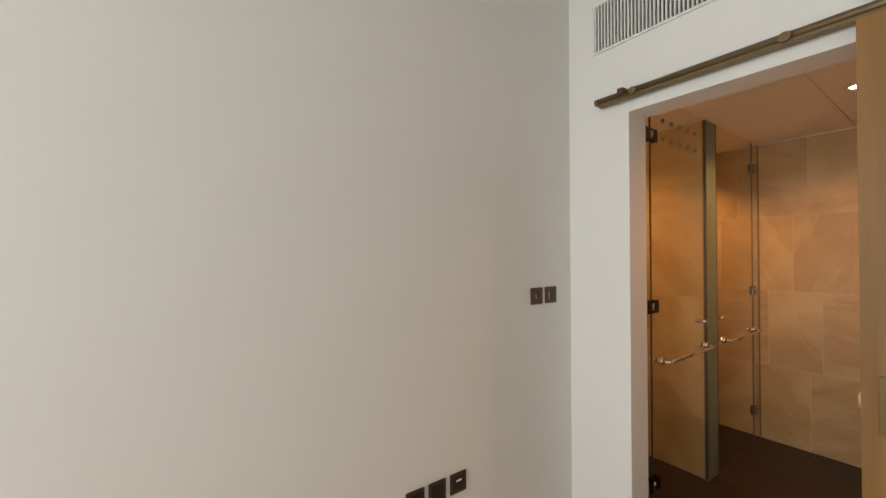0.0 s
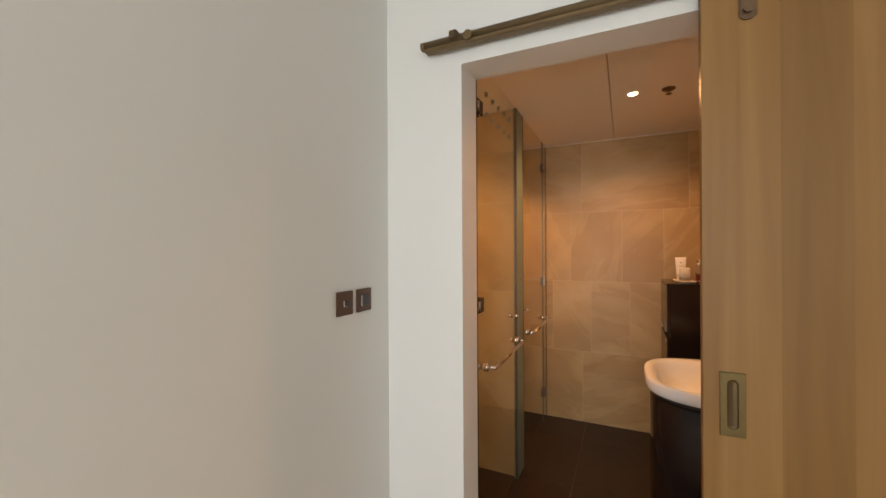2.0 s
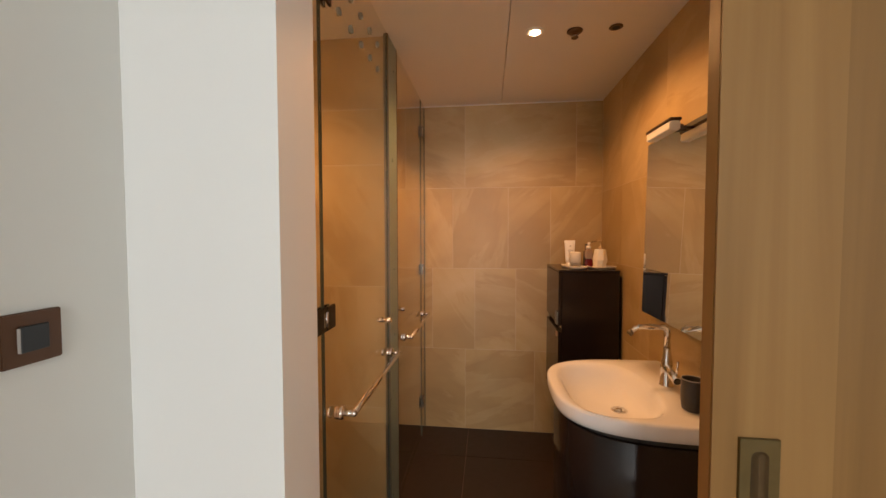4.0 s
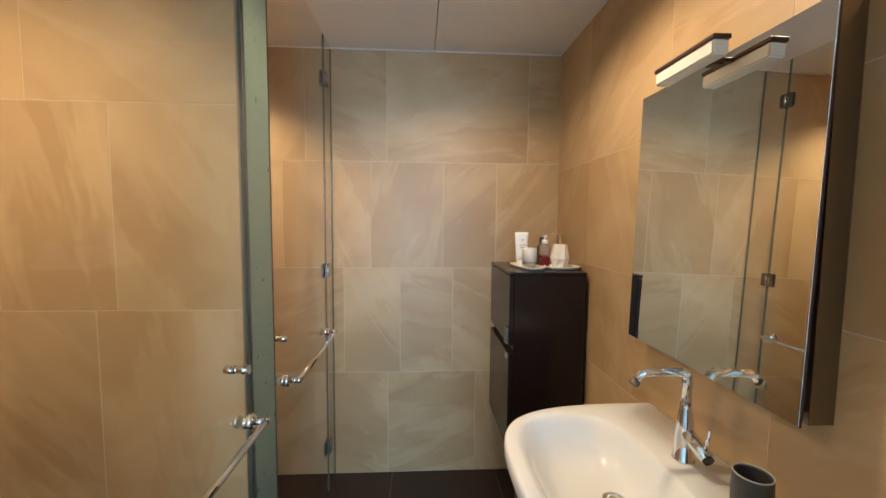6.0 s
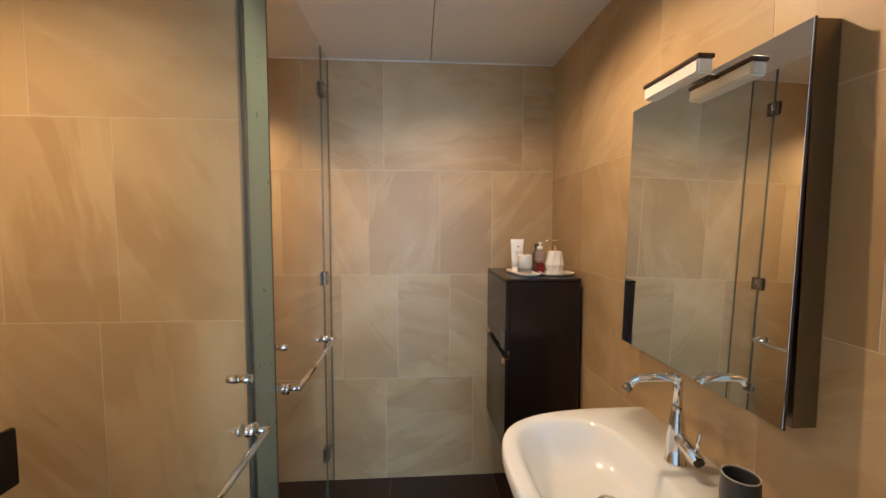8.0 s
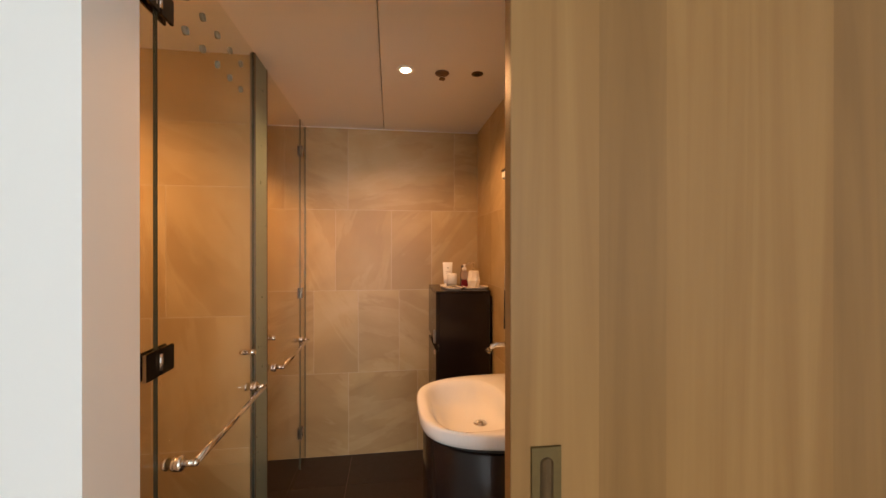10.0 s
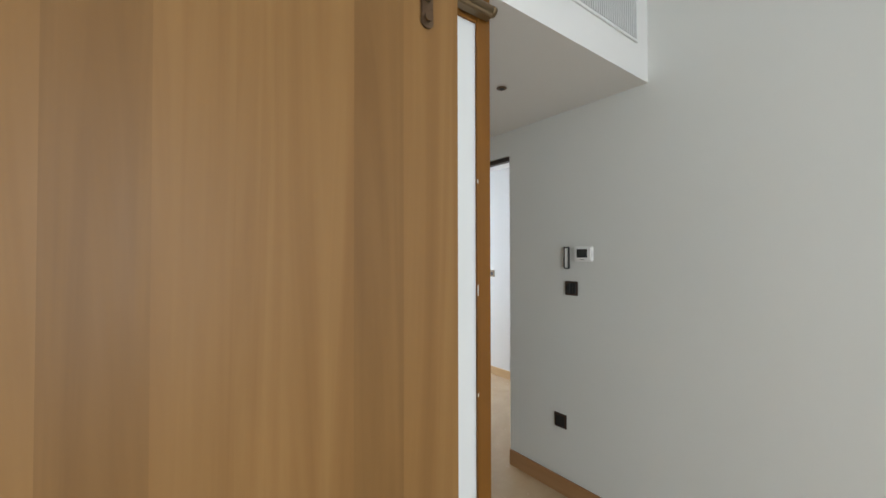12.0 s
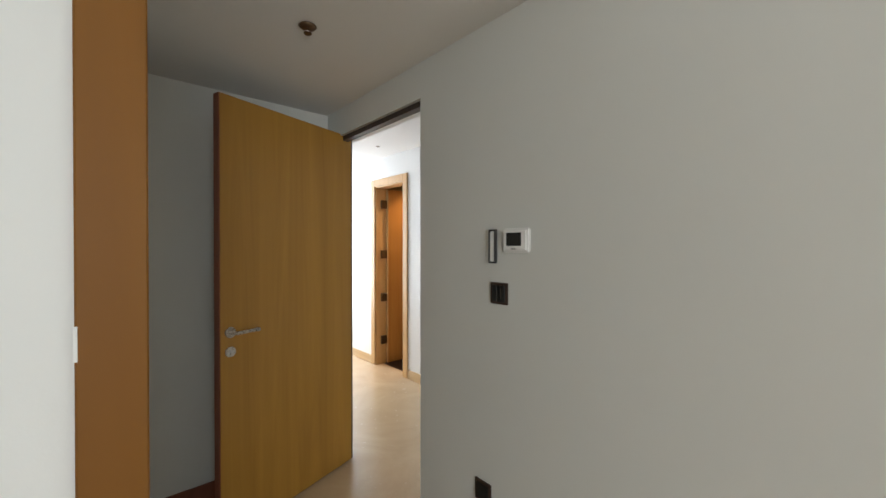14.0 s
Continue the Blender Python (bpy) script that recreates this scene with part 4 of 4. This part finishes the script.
strip = thing("frosted_strip", (2.90, GLASS_Y, 0), "frosted green glass strip covering the partition's end", "glass panel")
part("panel", box(2.820, 2.982, GLASS_Y - 0.006, GLASS_Y + 0.018, 0, BATH_TOP - 0.001, 0.002), FROST, strip)
part("edge_bead", box(2.8155, 2.8195, GLASS_Y - 0.008, GLASS_Y + 0.015, 0, BATH_TOP - 0.001), STEEL, strip)
part("edge_bead", box(2.9825, 2.9860, GLASS_Y - 0.008, GLASS_Y + 0.015, 0, BATH_TOP - 0.001), BRONZE, strip)

door2 = thing("toilet_door", (3.32, GLASS_Y, 0.01), "clear frameless glass door with a chrome towel bar", "shower door")
glass_sheet("pane", 2.993, 3.706, 0.010, GTOP, door2, edge=GLASS_EDGE_MID)
for z in (0.255, 1.204, 2.168):
    patch_hinge(3.708, z, door2, 0.032, finish=NICKEL)
towel_bar(3.043, 3.640, 0.903, door2)
door_knob(3.030, 1.056, door2)
side2 = thing("glass_side_panel", (3.79, GLASS_Y, 0.005), "narrow fixed clear glass panel by the end wall", "glass panel")
glass_sheet("pane", 3.710, BATH_E - 0.003, 0.005, GTOP, side2, edge=GLASS_EDGE_MID)
for o in bpy.data.objects:
    if o.name.startswith("pane") and o.data:
        o.visible_shadow = False

# ---- toilet roll holder on the end wall ----
tr = thing("toilet_roll_holder", (BATH_E, 1.725, 0.44), "chrome toilet roll holder with a white roll", "toilet roll holder")
part("wall_plate", box(BATH_E - 0.012, BATH_E - 0.0005, 1.70, 1.75, 0.545, 0.595, 0.003, 2), CHROME, tr)
part("cover", box(BATH_E - 0.092, BATH_E - 0.0125, 1.678, 1.776, 0.556, 0.563, 0.002), CHROME, tr)
part("roll", rod((BATH_E - 0.055, 1.68, 0.495), (BATH_E - 0.055, 1.77, 0.495), 0.046, seg=28), PAPER, tr, "white paper roll")
part("loose_sheet", box(BATH_E - 0.1025, BATH_E - 0.1015, 1.683, 1.767, 0.43, 0.497), PAPER, tr)
part("spindle", rod((BATH_E - 0.055, 1.672, 0.495), (BATH_E - 0.055, 1.79, 0.495), 0.009, seg=14), CHROME, tr)
part("arm", box(BATH_E - 0.06, BATH_E - 0.0005, 1.784, 1.792, 0.49, 0.565, 0.002), CHROME, tr)

# ---- washbasin and vanity ----
BX, RIM = 2.595, 0.862


def d_outline(w, d, inset, n=48, front=0.47, back=BATH_S + 0.002, square=3.0):
    """A D-shaped plan: straight back, soft shoulders, bowed front."""
    hw = w / 2 - inset
    depth = front - back - (inset if inset < 0.02 else inset * 1.0)
    pts = []
    for i in range(n):
        a = math.pi * i / (n - 1)
        c, s = math.cos(a), math.sin(a)
        r = (abs(c) ** square + abs(s) ** square) ** (-1 / square)
        pts.append((BX + hw * r * c, back + depth * r * s))
    return pts


def ring_at(pts, z):
    return [(x, y, z) for x, y in pts]


basin = thing("washbasin", (BX, 0.2, 0.80), "white glazed ceramic washbasin with a rounded front on a dark vanity", "washbasin")
W = 0.655
FRONT = 0.490
SQ = 3.4
outer = [
    ring_at(d_outline(W, 0, 0.060, front=FRONT, square=SQ), 0.803),
    ring_at(d_outline(W, 0, 0.014, front=FRONT, square=SQ), 0.802),
    ring_at(d_outline(W, 0, 0.004, front=FRONT, square=SQ), 0.808),
    ring_at(d_outline(W, 0, 0.0, front=FRONT, square=SQ), 0.822),
    ring_at(d_outline(W, 0, 0.0, front=FRONT, square=SQ), RIM - 0.010),
    ring_at(d_outline(W, 0, 0.003, front=FRONT, square=SQ), RIM - 0.003),
    ring_at(d_outline(W, 0, 0.009, front=FRONT, square=SQ), RIM),
]


def ray_ring(pts, angles, z):
    """Where rays from the bowl's centre leave a closed plan outline."""
    ring = []
    for a in angles:
        d = Vector((math.cos(a), math.sin(a)))
        best = 0.0
        for p, q in zip(pts, pts[1:] + pts[:1]):
            p, q = Vector(p) - Vector((BX, 0.25)), Vector(q) - Vector((BX, 0.25))
            e = q - p
            den = d.x * e.y - d.y * e.x
            if abs(den) > 1e-9:
                u = (p.x * e.y - p.y * e.x) / den
                v = (p.x * d.y - p.y * d.x) / den
                if -1e-6 <= v <= 1 + 1e-6:
                    best = max(best, u)
        ring.append((BX + best * d.x, 0.25 + best * d.y, z))
    return ring


def bowl(k, z, slip):
    """A rounded bowl outline, clear of the tap deck; slip draws it towards the drain."""
    ring = []
    for a in ANGLES:
        c, q = math.cos(a), math.sin(a)
        p = 2.9
        r = (abs(c) ** p + abs(q) ** p) ** (-1 / p)
        ring.append((BX - 0.008 + 0.030 * slip + 0.262 * k * r * c, 0.280 - 0.062 * slip + 0.167 * k * r * q, z))
    return ring


corner = math.atan2(BATH_S + 0.002 - 0.25, W / 2)
ANGLES = sorted([2 * math.pi * i / 72 - math.pi for i in range(72)] + [corner, -math.pi - corner])
outer = [ray_ring([p[:2] for p in ring], ANGLES, ring[0][2]) for ring in outer]
inner = [bowl(1.06, RIM - 0.0002, 0.0), bowl(1.02, RIM - 0.002, 0.0), bowl(0.98, RIM - 0.008, 0.02), bowl(0.93, RIM - 0.024, 0.06), bowl(0.87, RIM - 0.048, 0.12),
         bowl(0.78, RIM - 0.074, 0.25), bowl(0.64, RIM - 0.094, 0.45), bowl(0.42, RIM - 0.106, 0.75), bowl(0.20, RIM - 0.111, 0.95), bowl(0.08, RIM - 0.112, 1.0)]
bm = bmesh.new()
add_loft(bm, outer + inner, cap_first=False)
part("bowl", bm, CERAMIC, basin)
dr = part("drain", lathe((BX + 0.022, 0.218, RIM - 0.1145), [(0.030, 0.0), (0.031, 0.006), (0.026, 0.009), (0.020, 0.007)], 28), CHROME, basin, "round chrome drain")
part("plug", lathe((BX + 0.022, 0.218, RIM - 0.1145), [(0.018, 0.005), (0.019, 0.010), (0.008, 0.013), (0.002, 0.0132)], 24), CHROME, dr)

van = thing("vanity_unit", (BX, 0.2, 0.22), "dark brown gloss lacquered vanity with a curved front under the basin", "vanity unit")
bm = bmesh.new()
add_loft(bm, [ring_at(d_outline(W, 0, i, front=FRONT, square=3.0), z) for i, z in ((0.032, 0.22), (0.026, 0.226), (0.026, 0.772), (0.030, 0.776), (0.036, 0.776))], cap_last=False)
part("body", bm, LACQUER, van)
bm = bmesh.new()
add_loft(bm, [ring_at(d_outline(W, 0, i, front=FRONT, square=3.0), z) for i, z in ((0.040, 0.740), (0.040, 0.8035))], cap_first=False, cap_last=False)
part("shadow_gap", bm, VOID, van, "recessed dark band under the basin")
pts = d_outline(W, 0, 0.024, 120, front=FRONT, square=3.0)[24:56]
bm = bmesh.new()
add_pipe(bm, [(x, y, 0.770) for x, y in pts], 0.006, 10)
part("grip_rail", bm, STEEL, van, "slim metal grip under the rim")

tap = thing("basin_tap", (2.61, 0.045, RIM), "tall chrome basin tap with an angled spout", "tap")
T = Vector((2.612, 0.045, RIM))
part("body", lathe(T, [(0.027, 0.0), (0.027, 0.004), (0.0245, 0.007), (0.0235, 0.06), (0.018, 0.105), (0.0135, 0.135), (0.0126, 0.15)], 28), CHROME, tap)
bm = bmesh.new()
add_pipe(bm, [T + Vector(v) for v in ((0, 0, 0.148), (0, 0, 0.204), (0, 0.002, 0.216), (0, 0.006, 0.223), (0, 0.014, 0.228), (0, 0.06, 0.229), (0, 0.108, 0.228), (0, 0.120, 0.223), (0, 0.136, 0.206))],
         [0.0125, 0.0125, 0.0125, 0.0125, 0.0125, 0.0120, 0.0118, 0.0115, 0.0115], 18)
part("spout", bm, CHROME, tap)
part("aerator", rod(T + Vector((0, 0.133, 0.208)), T + Vector((0, 0.144, 0.197)), 0.0122, seg=18), STEEL, tap)
va = part("valve", rod(T + Vector((-0.005, 0, 0.075)), T + Vector((-0.078, -0.004, 0.045)), 0.017, seg=20), CHROME, tap)
part("pin_lever", rod(T + Vector((-0.066, -0.004, 0.056)), T + Vector((-0.075, -0.006, 0.118)), 0.0045, seg=12), CHROME, va)
part("valve_cap", rod(T + Vector((-0.0782, -0.004, 0.045)), T + Vector((-0.081, -0.004, 0.044)), 0.013, seg=16), SOCKET_IN, va)

cup = thing("tumbler", (2.40, 0.055, RIM), "charcoal stoneware toothbrush tumbler on the basin's rim", "tumbler")
part("cup", lathe((2.40, 0.055, RIM), [(0.026, 0.0), (0.031, 0.004), (0.0345, 0.03), (0.0355, 0.06), (0.0345, 0.095), (0.034, 0.105), (0.0325, 0.106), (0.031, 0.10), (0.0315, 0.06), (0.029, 0.012)], 32), CHARCOAL, cup)
bm = lathe((2.40, 0.055, RIM), [(0.0318, 0.1045), (0.0345, 0.1045), (0.0345, 0.1068), (0.0318, 0.1068), (0.0316, 0.1045)], 32)
bmesh.ops.delete(bm, geom=[f for f in bm.faces if len(f.verts) > 4], context="FACES_ONLY")
part("rim", bm, simple("pale worn rim", (0.35, 0.34, 0.33), 0.35), cup)
dish = thing("soap_dish", (2.335, 0.03, RIM), "small charcoal dish on the basin's rim", "soap dish")
part("dish", lathe((2.325, 0.02, RIM), [(0.03, 0.0), (0.036, 0.004), (0.04, 0.012), (0.037, 0.012), (0.03, 0.005)], 28), CHARCOAL, dish)

# ---- mirror cabinet and its lamp ----
MX0, MX1, MZ0, MZ1, MY = 2.352, 2.945, 1.088, 1.864, 0.010
mc = thing("mirror_cabinet", ((MX0 + MX1) / 2, BATH_S, MZ0), "frameless mirror cabinet on the tiled wall above the basin", "mirror cabinet")
part("carcass", box(MX0 + 0.003, MX1 - 0.003, BATH_S + 0.0005, MY - 0.0140, MZ0 + 0.002, MZ1 - 0.002), STEEL, mc)
# the mirror leans back by about a degree
LEAN = Matrix.Translation((2.6, MY, 1.48)) @ Matrix.Rotation(0.0198, 4, "X") @ Matrix.Rotation(-0.004, 4, "Z") @ Matrix.Translation((-2.6, -MY, -1.48))
for nm, bm, mat, lab in (("mirror", box(MX0, MX1, MY - 0.005, MY, MZ0, MZ1, 0.0012), MIRROR, "clear silvered mirror door"),
                         ("dark_edge", box(MX0 - 0.0008, MX0 + 0.0028, MY - 0.0052, MY - 0.0004, MZ0, MZ1), GASKET, "")):
    bmesh.ops.transform(bm, matrix=LEAN, verts=bm.verts)
    part(nm, bm, mat, mc, lab)

lamp = thing("mirror_lamp", (2.63, 0.07, 1.85), "slim unlit mirror lamp with a white diffuser bar", "wall lamp")
part("diffuser", box(2.534, 2.742, 0.049, 0.087, 1.831, 1.864, 0.004, 2), DIFFUSER, lamp)
part("top_cover", box(2.531, 2.745, 0.047, 0.089, 1.8645, 1.875, 0.002), SOCKET, lamp, "dark metal cover strip")
part("arm", box(2.629, 2.645, MY + 0.0006, 0.0485, 1.858, 1.868, 0.002), SOCKET, lamp)
part("clip", box(2.622, 2.652, MY - 0.012, MY + 0.006, 1.848, 1.874, 0.002), SOCKET, lamp)

# ---- tall dark cabinet ----
CX0, CY1, CZ0, CZ1 = 3.398, 0.319, 0.405, 1.237
tc = thing("tall_cabinet", (3.63, 0.13, CZ0), "dark brown gloss wall cabinet in the corner with toiletries on top", "cabinet")
part("body", box(CX0, BATH_E - 0.001, BATH_S + 0.022, CY1 - 0.020, CZ0, CZ1 - 0.014, 0.002), LACQUER, tc)
part("top_panel", box(CX0 - 0.002, BATH_E - 0.001, BATH_S + 0.020, CY1, CZ1 - 0.0135, CZ1, 0.002), LACQUER, tc)
d_up = part("door", box(CX0 + 0.001, BATH_E - 0.004, CY1 - 0.0195, CY1, 0.90, CZ1 - 0.016, 0.002), LACQUER, tc)
d_lo = part("door", box(CX0 + 0.001, BATH_E - 0.004, CY1 - 0.0195, CY1, CZ0 + 0.002, 0.86, 0.002), LACQUER, tc)
bm = box(CX0 + 0.012, CX0 + 0.05, CY1 + 0.0003, CY1 + 0.012, 0.905, 0.985, 0.003, 2)
part("handle", bm, STEEL, d_up, "small steel grip")
part("handle", box(CX0 + 0.006, CX0 + 0.03, CY1 + 0.0003, CY1 + 0.010, 0.838, 0.862, 0.002), simple("pale brass tab", (0.6, 0.45, 0.28), 0.3, 0.8), d_lo, "pale brass tab")


# ---- toiletries on the cabinet ----
def tray(x, y, lx_, ly_, turn, label):
    t = thing("tray", (x, y, CZ1), label, "tray", "small trays")
    bm = bmesh.new()
    rings = []
    for k, z in ((0.80, 0.0006), (0.86, 0.0008), (1.0, 0.013), (0.985, 0.0145), (0.95, 0.0135), (0.80, 0.004), (0.3, 0.003)):
        ring = []
        for i in range(32):
            a = 2 * math.pi * i / 32
            c, s = math.cos(a), math.sin(a)
            r = (abs(c) ** 3.2 + abs(s) ** 3.2) ** (-1 / 3.2)
            ring.append((lx_ * k * r * c, ly_ * k * r * s, z))
        rings.append(ring)
    add_loft(bm, rings)
    bmesh.ops.transform(bm, matrix=Matrix.Translation((x, y, CZ1)) @ Matrix.Rotation(radians(turn), 4, "Z"), verts=bm.verts)
    part("dish", bm, MATTE_WHITE, t)
    return t


tray(3.575, 0.195, 0.130, 0.056, 11, "white ceramic boat-shaped tray on the dark cabinet")
tray(3.535, 0.035, 0.064, 0.084, 8, "white ceramic tray under the soap dispenser")

Z0 = CZ1 + 0.0045
tube = thing("cream_tube", (3.62, 0.212, Z0), "white cosmetic tube standing on its cap in a tray", "cosmetic tube")
bm = bmesh.new()
rings = []
for z, w, d in ((0.028, 0.027, 0.020), (0.06, 0.028, 0.017), (0.12, 0.032, 0.009), (0.158, 0.034, 0.003), (0.170, 0.0345, 0.0014)):
    rings.append([(3.62 + d * math.cos(2 * math.pi * i / 24), 0.212 + w * math.sin(2 * math.pi * i / 24), Z0 + z) for i in range(24)])
add_loft(bm, rings)
part("body", bm, PLASTIC, tube)
part("cap", lathe((3.62, 0.212, Z0), [(0.022, 0.0), (0.0225, 0.003), (0.0225, 0.025), (0.021, 0.0278)], 24), PLASTIC, tube)
for z, w in ((0.130, 0.004), (0.105, 0.016), (0.094, 0.012)):
    h = 0.005 if w < 0.005 else 0.0022
    part("marking", box(3.6020 + (0.13 - z) * -0.2, 3.6030 + (0.13 - z) * -0.2, 0.212 - w, 0.212 + w, Z0 + z, Z0 + z + h), CHARCOAL, tube, "small dark printed mark")

can = thing("candle", (3.515, 0.200, Z0), "white candle standing in a small clear glass", "candle")
part("wax", lathe((3.515, 0.200, Z0), [(0.033, 0.020), (0.033, 0.092), (0.031, 0.099), (0.027, 0.096), (0.008, 0.092)], 28), WAX, can)
part("glass_cup", lathe((3.515, 0.200, Z0), [(0.032, 0.0), (0.0345, 0.002), (0.0352, 0.034), (0.0342, 0.034), (0.0337, 0.014)], 28), JAR, can, "clear glass cup")
part("wick", rod((3.515, 0.200, Z0 + 0.091), (3.516, 0.201, Z0 + 0.103), 0.0012, seg=6), CHARCOAL, can)

sb = thing("soap_bottle", (3.595, 0.100, CZ1), "clear pump bottle half full of dark red soap", "soap bottle")
bz = CZ1 + 0.001
part("soap", box(3.576, 3.614, 0.078, 0.122, bz, bz + 0.055, 0.006, 2), WINE, sb, "dark red soap")
part("bottle", box(3.5745, 3.6155, 0.0765, 0.1235, bz + 0.0552, bz + 0.118, 0.008, 3), simple("smoky bottle", (0.36, 0.27, 0.22), 0.12), sb)
part("collar", rod((3.595, 0.100, bz + 0.118), (3.595, 0.100, bz + 0.138), 0.0145, seg=20), PLASTIC, sb)
part("pump_stem", rod((3.595, 0.100, bz + 0.138), (3.595, 0.100, bz + 0.150), 0.006, seg=12), PLASTIC, sb)
part("pump_head", box(3.579, 3.603, 0.091, 0.109, bz + 0.150, bz + 0.160, 0.003, 2), PLASTIC, sb)
db = thing("dark_bottle", (3.665, 0.093, CZ1), "dark brown bottle behind the pump bottle", "bottle")
part("body", lathe((3.665, 0.093, CZ1 + 0.0005), [(0.021, 0.0), (0.0225, 0.004), (0.0225, 0.10), (0.013, 0.112), (0.013, 0.13)], 24), CHARCOAL, db)
part("cap", rod((3.665, 0.093, CZ1 + 0.1305), (3.665, 0.093, CZ1 + 0.15), 0.0145, seg=20), CHARCOAL, db)

sd = thing("soap_dispenser", (3.52, 0.050, Z0), "white faceted ceramic soap dispenser with a brass pump", "soap dispenser")
bm = bmesh.new()
rings = []
for z, r, tw in ((0.0, 0.034, 0), (0.004, 0.037, 0), (0.050, 0.0455, 12), (0.112, 0.033, 22.5), (0.116, 0.030, 22.5)):
    rings.append([(3.52 + r * math.cos(2 * math.pi * i / 8 + radians(tw)), 0.050 + r * math.sin(2 * math.pi * i / 8 + radians(tw)), Z0 + z) for i in range(8)])
add_loft(bm, rings, smooth=False)
part("jar", bm, MATTE_WHITE, sd)
BRASS = simple("brushed brass", (0.55, 0.42, 0.25), 0.28, 1.0)
pm = part("pump", lathe((3.52, 0.050, Z0), [(0.012, 0.1162), (0.012, 0.127), (0.005, 0.129), (0.0045, 0.160), (0.011, 0.162), (0.011, 0.169), (0.003, 0.172)], 20), BRASS, sd, "brass pump")
bm = bmesh.new()
add_pipe(bm, [(3.52, 0.054, Z0 + 0.166), (3.519, 0.073, Z0 + 0.167), (3.517, 0.094, Z0 + 0.165), (3.516, 0.102, Z0 + 0.158)], 0.0042, 10)
part("nozzle", bm, BRASS, pm)
